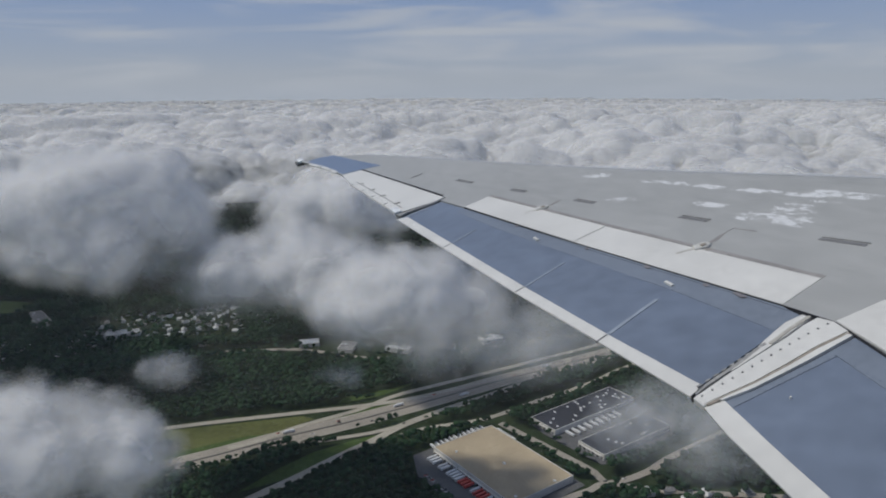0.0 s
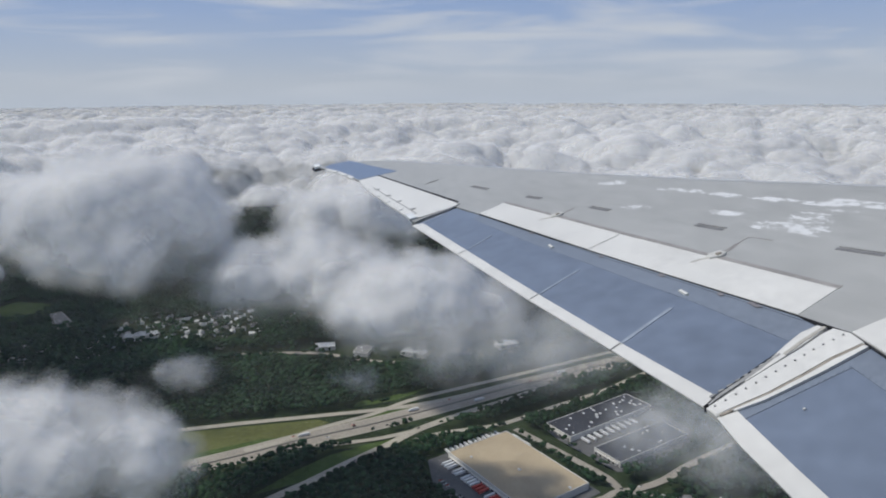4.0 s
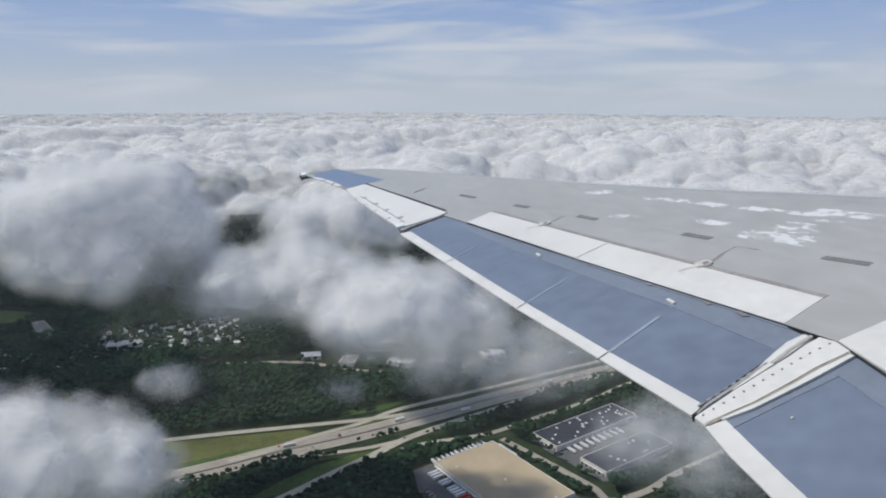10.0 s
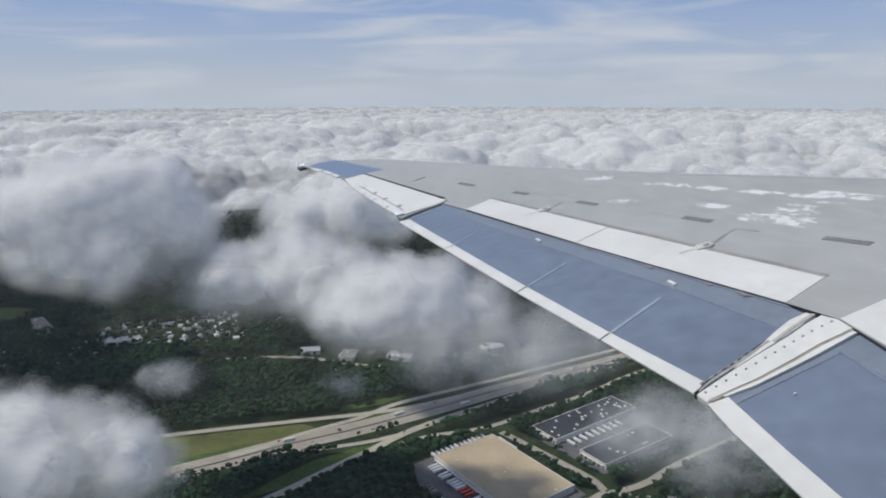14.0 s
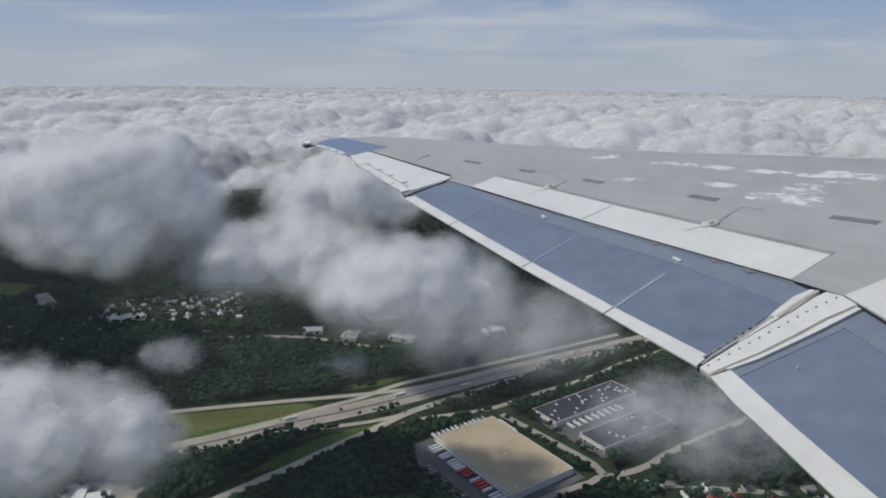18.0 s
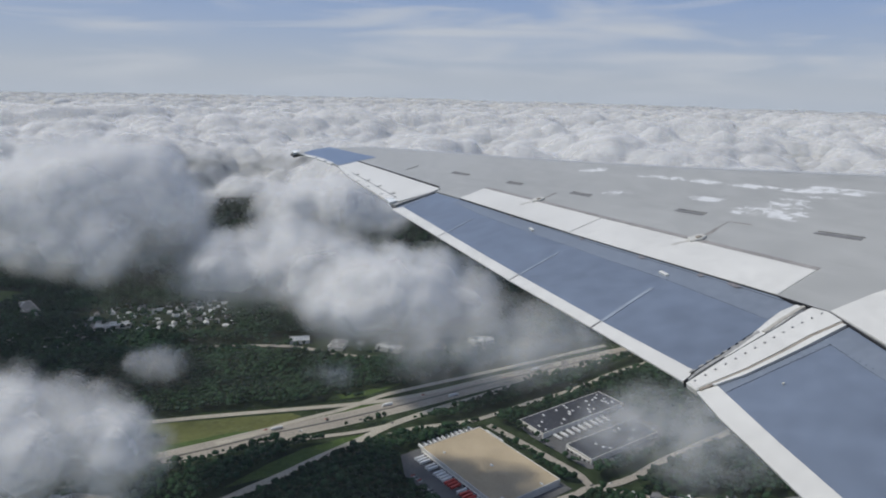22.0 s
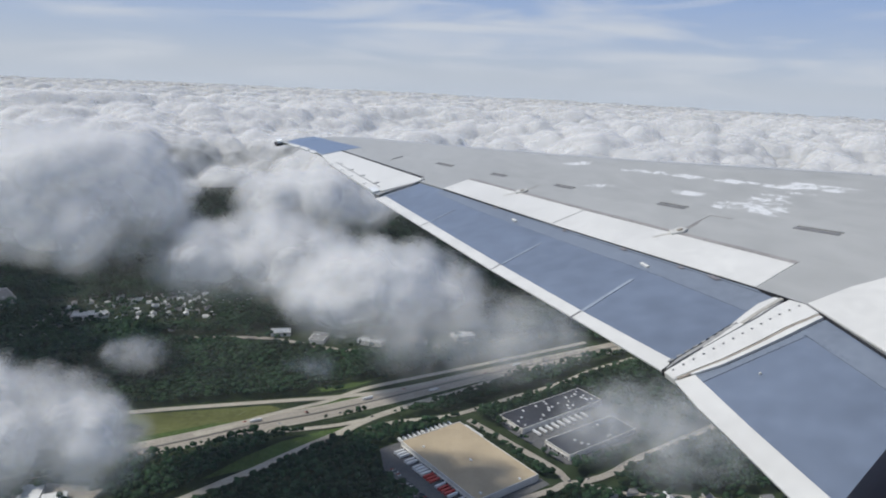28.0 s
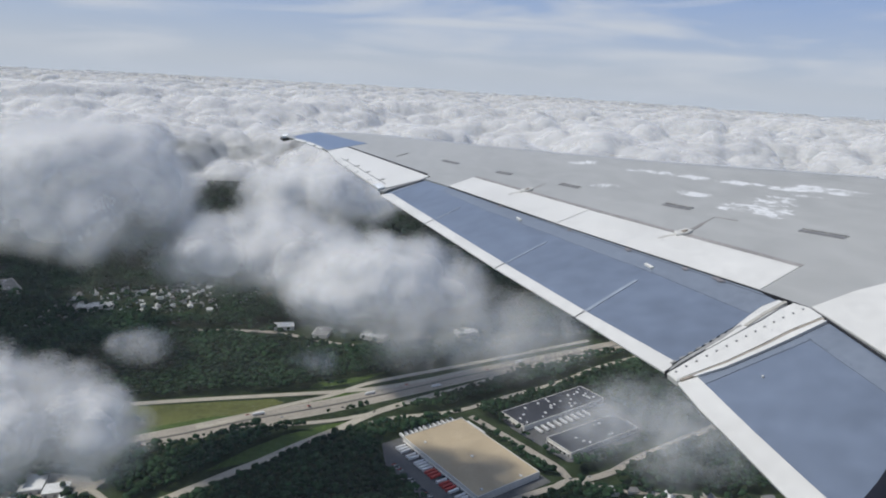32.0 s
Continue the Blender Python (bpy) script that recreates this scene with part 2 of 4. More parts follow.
M_FOREST = material("forest_leaves", (0.022, 0.047, 0.021), 0.9, 0.0, 0.46, 0.012, 12, spec=0.1)
nt, b = nodes_of(M_FOREST)
geo = nt.nodes.new("ShaderNodeNewGeometry")
hs = nt.nodes.new("ShaderNodeHueSaturation")
mr = nt.nodes.new("ShaderNodeMapRange")
mr.inputs["To Min"].default_value, mr.inputs["To Max"].default_value = 0.6, 1.3
nt.links.new(geo.outputs["Random Per Island"], mr.inputs["Value"])
nt.links.new(mr.outputs[0], hs.inputs["Value"])
nt.links.new(b.inputs["Base Color"].links[0].from_socket, hs.inputs["Color"])
nt.links.new(hs.outputs[0], b.inputs["Base Color"])
M_GROUND = material("woodland_ground", (0.034, 0.050, 0.022), 0.95, 0.0, 0.40, 0.004, 9, spec=0.1)
M_FIELD = material("dry_meadow", (0.125, 0.135, 0.050), 0.95, 0.0, 0.22, 0.02, 9, spec=0.1)
M_LAWN = material("green_verge", (0.075, 0.115, 0.035), 0.95, 0.0, 0.25, 0.02, 9, spec=0.1)
M_SOIL = material("bare_clay", (0.30, 0.16, 0.085), 0.95, 0.0, 0.25, 0.03, 9, spec=0.1)
M_ROAD = material("worn_concrete_road", (0.35, 0.318, 0.268), 0.9, 0.0, 0.14, 0.03, 10, spec=0.2)
M_RAMP = material("pale_concrete_ramp", (0.43, 0.395, 0.325), 0.9, 0.0, 0.12, 0.03, 10, spec=0.2)
M_ASPHALT = material("asphalt", (0.13, 0.13, 0.13), 0.9, 0.0, 0.2, 0.05, 10, spec=0.2)
M_LINE = material("barrier_concrete", (0.13, 0.125, 0.11), 0.9, 0.0, 0.15, 0.1, 6)
M_TAN = material("tan_gravel_roof", (0.46, 0.375, 0.255), 0.9, 0.0, 0.13, 0.03, 12, spec=0.2)
M_DARKROOF = material("dark_roof_membrane", (0.035, 0.038, 0.048), 0.8, 0.0, 0.25, 0.04, 8)
M_WALL = material("pale_precast_wall", (0.62, 0.60, 0.55), 0.8, 0.0, 0.08, 0.1, 8)
M_ROOFWHITE = material("white_metal_roof", (0.72, 0.72, 0.70), 0.5, 0.0, 0.06, 0.1, 8)
M_ROOFGREY = material("grey_shingle_roof", (0.24, 0.235, 0.23), 0.85, 0.0, 0.2, 0.2, 8)
M_ROOFRED = material("red_roof", (0.33, 0.09, 0.06), 0.8, 0.0, 0.2, 0.2, 8)
M_VAN = material("white_vehicle_paint", (0.75, 0.75, 0.74), 0.35, 0.0, 0.05, 0.5)
M_RED = material("red_vehicle_paint", (0.52, 0.05, 0.035), 0.4, 0.0, 0.08, 0.5)
M_DARKCAR = material("dark_vehicle_paint", (0.04, 0.045, 0.055), 0.3, 0.0, 0.1, 0.5)
M_TYRE = material("tyre_rubber", (0.03, 0.03, 0.03), 0.8, 0.0, 0.1, 1)
M_WINDOW = material("dark_glazing", (0.03, 0.035, 0.04), 0.15, 0.0, 0.1, 1)

# Cloud droplets, also used for the haze sheet: white, scattering light through, thin where the thickness attribute is
# low.
M_CLOUD = bpy.data.materials.new("cloud_and_haze")
M_CLOUD.use_nodes = True
nt = M_CLOUD.node_tree
nt.nodes.clear()
c_out, c_mix, c_body = nt.nodes.new("ShaderNodeOutputMaterial"), nt.nodes.new("ShaderNodeMixShader"), nt.nodes.new("ShaderNodeMixShader")
c_dif, c_tra, c_clear = nt.nodes.new("ShaderNodeBsdfDiffuse"), nt.nodes.new("ShaderNodeBsdfTranslucent"), nt.nodes.new("ShaderNodeBsdfTransparent")
c_dif.inputs["Color"].default_value = (0.945, 0.945, 0.94, 1)
c_tra.inputs["Color"].default_value = (0.945, 0.945, 0.94, 1)
c_body.inputs[0].default_value = 0.45
c_att = nt.nodes.new("ShaderNodeAttribute")
c_att.attribute_name = "thickness"
c_co, c_noise = nt.nodes.new("ShaderNodeTexCoord"), nt.nodes.new("ShaderNodeTexNoise")
c_noise.inputs["Scale"].default_value, c_noise.inputs["Detail"].default_value = 0.022, 5
nt.links.new(c_co.outputs["Object"], c_noise.inputs["Vector"])
c_mr, c_mul = nt.nodes.new("ShaderNodeMapRange"), nt.nodes.new("ShaderNodeMath")
for key, v in (("From Min", 0.30), ("From Max", 0.70), ("To Min", 0.55), ("To Max", 1.45)):
    c_mr.inputs[key].default_value = v
nt.links.new(c_noise.outputs["Fac"], c_mr.inputs["Value"])
c_mul.operation, c_mul.use_clamp = "MULTIPLY", True
nt.links.new(c_mr.outputs[0], c_mul.inputs[0])
nt.links.new(c_att.outputs["Fac"], c_mul.inputs[1])
nt.links.new(c_mul.outputs[0], c_mix.inputs[0])
nt.links.new(c_dif.outputs[0], c_body.inputs[1])
nt.links.new(c_tra.outputs[0], c_body.inputs[2])
nt.links.new(c_clear.outputs[0], c_mix.inputs[1])
nt.links.new(c_body.outputs[0], c_mix.inputs[2])
nt.links.new(c_mix.outputs[0], c_out.inputs[0])


# ---- mesh helpers ----
def part(name, bm, mat, parent=None, label="", smooth=False):
    me = bpy.data.meshes.new(name)
    bmesh.ops.recalc_face_normals(bm, faces=bm.faces)
    bm.to_mesh(me)
    bm.free()
    if smooth:
        me.shade_smooth()
    me.materials.append(mat)
    ob = new(name, me)
    if parent is not None:
        ob.parent = parent
    if label:
        ob["label"] = label
    return ob


def raw(name, verts, faces, mat, parent=None, label="", smooth=False):
    me = bpy.data.meshes.new(name)
    me.from_pydata([tuple(v) for v in verts], [], [tuple(f) for f in faces])
    if smooth:
        me.shade_smooth()
    me.materials.append(mat)
    ob = new(name, me)
    if parent is not None:
        ob.parent = parent
    if label:
        ob["label"] = label
    return ob


def empty(name, m=None, label="", category="", group="", kind=""):
    ob = new(name)
    if m is not None:
        ob.matrix_world = m
    return tagged(ob, label, category, group, kind)


def prism(outline, top, thick, bevel=0.0):
    """A plate with the given outline, its upper face at height top (a number, or one per corner)."""
    bm = bmesh.new()
    tops = top if isinstance(top, (list, tuple)) else [top] * len(outline)
    a = [bm.verts.new((x, y, z)) for (x, y), z in zip(outline, tops)]
    b_ = [bm.verts.new((x, y, z - thick)) for (x, y), z in zip(outline, tops)]
    f = bm.faces.new(a)
    bm.faces.new(b_[::-1])
    k = len(a)
    for i in range(k):
        bm.faces.new((a[i], b_[i], b_[(i + 1) % k], a[(i + 1) % k]))
    if bevel:
        bmesh.ops.bevel(bm, geom=list(f.edges), offset=bevel, segments=1, affect="EDGES")
    return bm


def box(x0, x1, y0, y1, z0, z1, bm=None):
    bm = bm or bmesh.new()
    bmesh.ops.create_cube(bm, size=1, matrix=Matrix.Translation(((x0 + x1) / 2, (y0 + y1) / 2, (z0 + z1) / 2)) @ Matrix.Diagonal((x1 - x0, y1 - y0, z1 - z0, 1)))
    return bm


def strip(points, width, top, thick):
    """A narrow ribbon along a line of points in the wing's plane."""
    out, back = [], []
    for i, (x, y) in enumerate(points):
        x0, y0 = points[max(i - 1, 0)]
        x1, y1 = points[min(i + 1, len(points) - 1)]
        d = math.hypot(x1 - x0, y1 - y0)
        nx, ny = -(y1 - y0) / d * width / 2, (x1 - x0) / d * width / 2
        out.append((x + nx, y + ny))
        back.append((x - nx, y - ny))
    return prism(out + back[::-1], top, thick)


# ---- numbers for clouds ----
RNG = np.random.default_rng(7)
LATTICE = RNG.random((32, 32, 32))


def vnoise(p):
    """Smooth lattice noise, 0 to 1, for points of shape (n, 3)."""
    i = np.floor(p).astype(int)
    f = p - i
    f = f * f * (3 - 2 * f)
    i0, i1 = i % 32, (i + 1) % 32
    r = 0
    for dx in (0, 1):
        for dy in (0, 1):
            for dz in (0, 1):
                v = LATTICE[(i1 if dx else i0)[:, 0], (i1 if dy else i0)[:, 1], (i1 if dz else i0)[:, 2]]
                r = r + v * (f[:, 0] if dx else 1 - f[:, 0]) * (f[:, 1] if dy else 1 - f[:, 1]) * (f[:, 2] if dz else 1 - f[:, 2])
    return r


def fbm(p):
    """Soft swell of two octaves, about 0 to 1."""
    return 0.68 * vnoise(p) + 0.32 * vnoise(p * 2.3 + 7.3)


def surface_net(f, iso, origin, h):
    """Vertices and quads of the level surface f = iso on a grid with cell h."""
    g = f - iso
    s = g > 0
    n = np.array(f.shape) - 1
    corners = [(i, j, k) for i in (0, 1) for j in (0, 1) for k in (0, 1)]
    cut_ = lambda a, c: a[c[0]:c[0] + n[0], c[1]:c[1] + n[1], c[2]:c[2] + n[2]]
    count = sum(cut_(s, c).astype(np.int8) for c in corners)
    active = (count > 0) & (count < 8)
    acc, num = np.zeros((active.sum(), 3)), np.zeros(active.sum())
    for a in range(8):
        for b_ in range(a + 1, 8):
            ca, cb = np.array(corners[a]), np.array(corners[b_])
            if abs(ca - cb).sum() != 1:
                continue
            va, vb = cut_(g, corners[a])[active], cut_(g, corners[b_])[active]
            x = (va > 0) != (vb > 0)
            t = np.where(x, va / np.where(va == vb, 1, va - vb), 0)
            acc[x] += (ca + (cb - ca) * t[:, None])[x]
            num[x] += 1
    cells = np.argwhere(active)
    verts = (cells + acc / num[:, None]) * h + origin
    index = np.full(active.shape, -1)
    index[active] = np.arange(len(cells))
    quads = []
    for ax in range(3):
        u, v = [(1, 2), (2, 0), (0, 1)][ax]
        sl0, sl1 = [slice(None)] * 3, [slice(None)] * 3
        sl0[ax], sl1[ax] = slice(0, -1), slice(1, None)
        a0, a1 = s[tuple(sl0)], s[tuple(sl1)]
        e = np.argwhere(a0 != a1)
        e = e[(e[:, u] > 0) & (e[:, v] > 0) & (e[:, u] < f.shape[u] - 1) & (e[:, v] < f.shape[v] - 1)]
        flip = ~a0[e[:, 0], e[:, 1], e[:, 2]]
        du, dv = np.zeros(3, int), np.zeros(3, int)
        du[u], dv[v] = 1, 1
        q = [index[tuple((e - d).T)] for d in (du + dv, dv, 0 * du, du)]
        q = np.stack(q, 1)
        q[flip] = q[flip][:, ::-1]
        quads.append(q)
    return verts, np.concatenate(quads)


CELL_SPOT = RNG.random((16, 16, 16, 3)).astype(np.float32)


def billow(p):
    """Round knobs as on a cauliflower, 0 in the creases to about 1, for points of shape (n, 3)."""
    p = p.astype(np.float32)
    i = np.floor(p).astype(int)
    best = np.full(len(p), 9.0, np.float32)
    for dx in (-1, 0, 1):
        for dy in (-1, 0, 1):
            for dz in (-1, 0, 1):
                c = i + (dx, dy, dz)
                q = c + CELL_SPOT[c[:, 0] % 16, c[:, 1] % 16, c[:, 2] % 16] - p
                best = np.minimum(best, (q * q).sum(1))
    return 1 - np.minimum(best, 1.0)


def mesh_of(name, v, q, thick):
    me = bpy.data.meshes.new(name)
    me.vertices.add(len(v))
    me.vertices.foreach_set("co", v.astype(np.float32).ravel())
    me.loops.add(q.size)
    me.loops.foreach_set("vertex_index", q.astype(np.int32).ravel())
    me.polygons.add(len(q))
    me.polygons.foreach_set("loop_start", np.arange(0, q.size, 4, dtype=np.int32))
    me.update(calc_edges=True)
    me.shade_smooth()
    me.attributes.new("thickness", "FLOAT", "POINT").data.foreach_set("value", thick.astype(np.float32))
    me.materials.append(M_CLOUD)
    return me


def cloud_mesh(name, puffs, h, levels, base, knob, torn):
    """Nested soft shells round a heap of puffs (x, y, z, radius, squash); levels are (depth in metres, density).
    knob: size of the cauliflower heads. torn: metres by which wisps eat into the edge."""
    puffs = np.asarray(puffs, float)
    r = puffs[:, 3]
    pad = 22 + torn
    lo, hi = (puffs[:, :3] - r[:, None]).min(0) - pad, (puffs[:, :3] + r[:, None]).max(0) + pad
    lo[2] = max(lo[2], base - 30)
    hi[2] = (puffs[:, 2] + r * puffs[:, 4]).max() + pad
    shape = np.ceil((hi - lo) / h).astype(int) + 1
    ax = [np.arange(n) * h + o for n, o in zip(shape, lo)]
    f = np.full(shape, -60.0)
    k = 0.25 * r.mean()
    for x, y, z, rad, sq in puffs:
        gx = ((ax[0] - x) / rad)[:, None, None]
        gy = ((ax[1] - y) / rad)[None, :, None]
        gz = ((ax[2] - z) / (rad * sq))[None, None, :]
        d = rad * (1 - np.sqrt(gx * gx + gy * gy + gz * gz)) * (0.5 + 0.5 * sq)
        m = np.maximum(f, d)
        f = m + k * np.log(np.exp((f - m) / k) + np.exp((d - m) / k))
    near = (f > -40) & (f < 45)
    at = np.argwhere(near) * h + lo
    swell = fbm(at / (2.6 * knob) + 11.7) - 0.5
    shift = 16 * swell + 0.55 * knob * (billow(at / knob) - 0.55) + 0.15 * knob * (billow(at / (0.45 * knob) + 5.1) - 0.55)
    if torn:
        shift -= torn * np.clip(2.4 * np.abs(fbm(at * (1.0, 1.0, 1.6) / (1.1 * knob) + 3.3) - 0.5) + 0.6 * vnoise(at / (0.33 * knob)) - 0.25, 0, 1.2)
    f[near] += shift
    f = f - np.clip((base - ax[2]) / 9.0, 0, 9)[None, None, :] ** 1.5 * 6
    f[0], f[-1], f[:, 0], f[:, -1], f[:, :, 0], f[:, :, -1] = -60, -60, -60, -60, -60, -60
    vs, qs, ds, k = [], [], [], 0
    for depth, dens in levels:
        v, q = surface_net(f, depth, lo, h)
        vs.append(v)
        qs.append(q + k)
        rise = np.clip((v[:, 2] - base + 10) / 34, 0, 1)
        ds.append(dens * (0.35 + 0.65 * rise))
        k += len(v)
    return new(name, mesh_of(name, np.concatenate(vs), np.concatenate(qs), np.concatenate(ds)))


# ---- ground and roads ----
EYE = 450.0
ROADS = {
    "motorway": (34, M_ROAD, [(-1500, 190), (-900, 460), (-600, 605), (-463, 671), (-374, 712), (-277, 764), (-215, 801), (-132, 843), (-74, 876), (-11, 914), (76, 969), (151, 1011), (500, 1210), (1400, 1720)]),
    "slip_road": (10, M_RAMP, [(-1400, 650), (-900, 727), (-573, 784), (-441, 811), (-303, 847), (-177, 877), (-123, 890), (-59, 910), (6, 942), (80, 985)]),
    "ramp": (9, M_RAMP, [(-275, 775), (-237, 798), (-206, 825), (-172, 848), (-122, 880), (-77, 921), (-19, 956), (42, 990), (107, 1027), (300, 1140)]),
    "cross_road": (12, M_RAMP, [(-420, 430), (-300, 582), (-216, 670), (-180, 705), (-141, 747), (-97, 791), (-56, 836), (6, 884), (56, 917), (120, 965)]),
    "side_road": (8, M_RAMP, [(-62, 806), (-25, 826), (44, 847), (84, 870), (137, 908), (183, 937), (233, 974), (289, 1022), (420, 1110)]),
    "connector_road": (8, M_RAMP, [(-190, 788), (-142, 799), (-99, 813), (-55, 835)]),
    "access_road": (10, M_ROAD, [(73, 838), (107, 800), (144, 757), (174, 720), (183, 697), (207, 703), (238, 720), (284, 758), (420, 850)]),
    "estate_road": (9, M_ROAD, [(90, 640), (135, 668), (163, 683), (183, 697), (219, 686), (255, 680), (380, 668)]),
    "dirt_track": (7, M_RAMP, [(-345, 640), (-318, 622), (-300, 590), (-262, 555), (-236, 520), (-200, 490)]),
    "shop_road": (10, M_ROAD, [(-420, 1085), (-260, 1100), (-120, 1062), (20, 1090), (140, 1130), (300, 1180)]),
    "loop_road": (8, M_RAMP, [(-600, 744), (-552, 750), (-523, 749), (-501, 737), (-482, 715), (-479, 693), (-489, 671)]),
}
PATCHES = {
    "meadow": (M_FIELD, [(-444, 804), (-351, 826), (-199, 861), (-182, 853), (-206, 829), (-256, 793), (-327, 764), (-353, 758), (-336, 779), (-414, 776)]),
    "verge": (M_LAWN, [(-520, 690), (-440, 716), (-374, 745), (-330, 770), (-262, 806), (-210, 818), (-260, 786), (-330, 746), (-440, 690)]),
    "verge_east": (M_LAWN, [(-236, 681), (-200, 730), (-165, 767), (-120, 796), (-77, 816), (-122, 767), (-181, 711)]),
    "median_grass": (M_LAWN, [(-200, 822), (-140, 850), (-80, 893), (-60, 905), (-110, 886), (-160, 856)]),
    "grass_slope": (M_LAWN, [(-157, 898), (-94, 924), (-40, 975), (-79, 950), (-151, 916)]),
    "pasture": (M_LAWN, [(-1000, 1230), (-860, 1260), (-840, 1360), (-960, 1380)]),
    "brown_field": (M_SOIL, [(-330, 1290), (-180, 1300), (-90, 1330), (-180, 1325), (-320, 1310)]),
    "clay_bank": (M_SOIL, [(-330, 560), (-306, 556), (-286, 590), (-296, 626), (-316, 610)]),
    "far_pasture": (M_FIELD, [(-340, 1312), (-180, 1330), (-90, 1340), (-100, 1400), (-320, 1380)]),
    "village_green": (M_LAWN, [(250, 560), (420, 565), (440, 640), (270, 650)]),
}


def smooth_line(points, step=12.0):
    """Points along a Catmull-Rom curve through the given ones."""
    p = [Vector(q) for q in points]
    p = [2 * p[0] - p[1]] + p + [2 * p[-1] - p[-2]]
    out = []
    for i in range(1, len(p) - 2):
        n_ = max(int((p[i + 1] - p[i]).length / step), 2)
        for j in range(n_):
            t = j / n_
            out.append(0.5 * (2 * p[i] + (p[i + 1] - p[i - 1]) * t + (2 * p[i - 1] - 5 * p[i] + 4 * p[i + 1] - p[i + 2]) * t * t + (3 * p[i] - p[i - 1] - 3 * p[i + 1] + p[i + 2]) * t ** 3))
    out.append(p[-2])
    return out


def ribbon(line, width, z, offset=0.0, depth=0.4):
    v, f = [], []
    for i, q in enumerate(line):
        d = (line[min(i + 1, len(line) - 1)] - line[max(i - 1, 0)]).normalized()
        nrm = Vector((-d.y, d.x))
        for s_, zz in ((-1, z - depth), (-1, z), (1, z), (1, z - depth)):
            e = q + nrm * (offset + s_ * width / 2)
            v.append((e.x, e.y, zz))
        if i:
            k = 4 * i
            f += [(k - 4 + j, k + j, k + j + 1, k - 3 + j) for j in range(3)]
    return v, f


gb = bmesh.new()
bmesh.ops.create_grid(gb, x_segments=40, y_segments=40, size=6500)
ground = tagged(part("ground", gb, M_GROUND), "dark green wooded ground under broken cloud", "ground", kind="structure")

LINES = {}
for k, (name, (width, mat, pts)) in enumerate(ROADS.items()):
    LINES[name] = (width, smooth_line(pts))
    z = 0.5 + 0.12 * k
    road = raw(name, *ribbon(LINES[name][1], width, z), mat)
    tagged(road, "pale worn concrete " + name.replace("_", " ") + " through the woods", "road", kind="structure")
    if name == "motorway":
        raw("median_barrier", *ribbon(LINES[name][1], 2.4, z + 0.7, 0, 0.9), M_LINE, road, "dark central reserve with a barrier")
        for off in (-9.2, 9.2):
            raw("lane_strip", *ribbon(LINES[name][1], 7.4, z + 0.05, off, 0.05), M_ROAD, road)
        for off in (-17.5, 17.5):
            raw("shoulder", *ribbon(LINES[name][1], 2.2, z + 0.06, off, 0.06), M_RAMP, road)
for k, (name, (mat, pts)) in enumerate(PATCHES.items()):
    ob = part(name, prism(pts, 0.25 + 0.02 * k, 0.3), mat)
    tagged(ob, name.replace("_", " ") + " of open ground between the trees", "field", kind="structure")


def inside(px, py, poly):
    r = np.zeros(len(px), bool)
    for (x0, y0), (x1, y1) in zip(poly, poly[1:] + poly[:1]):
        c = (y0 > py) != (y1 > py)
        if y0 != y1:
            r ^= c & (px < (x1 - x0) * (py - y0) / (y1 - y0) + x0)
    return r


SITES = [
    [(33, 615), (-38, 709), (-46, 760), (57, 836), (162, 693), (67, 620)],
    [(187, 730), (122, 811), (110, 841), (247, 939), (316, 842), (304, 803), (212, 736)],
    [(-705, 1235), (-431, 1325), (-354, 1140), (-641, 1140)],
    [(205, 560), (450, 560), (470, 690), (300, 690), (215, 660)],
    [(-420, 600), (-345, 595), (-335, 660), (-420, 665)],
    [(-300, 1075), (-120, 1050), (30, 1080), (170, 1115), (150, 1165), (-60, 1130), (-290, 1150)],
    [(-835, 1290), (-800, 1296), (-745, 1222), (-775, 1205)],
]


def blocked(px, py, margin=9.0):
    r = np.zeros(len(px), bool)
    for width, line in LINES.values():
        for a, b_ in zip(line[:-1], line[1:]):
            near = (px > min(a.x, b_.x) - 40) & (px < max(a.x, b_.x) + 40) & (py > min(a.y, b_.y) - 40) & (py < max(a.y, b_.y) + 40)
            if near.any():
                d = b_ - a
                t = np.clip(((px[near] - a.x) * d.x + (py[near] - a.y) * d.y) / max(d.length_squared, 1e-6), 0, 1)
                dist = np.hypot(px[near] - a.x - t * d.x, py[near] - a.y - t * d.y)
                r[near] |= dist < width / 2 + margin
    for _, pts in PATCHES.values():
        r |= inside(px, py, pts)
    for pts in SITES:
        r |= inside(px, py, pts)
    return r


def ico(level):
    bm = bmesh.new()
    bmesh.ops.create_icosphere(bm, subdivisions=level, radius=1)
    v = np.array([q.co[:] for q in bm.verts])
    f = np.array([[q.index for q in face.verts] for face in bm.faces])
    bm.free()
    return v, f


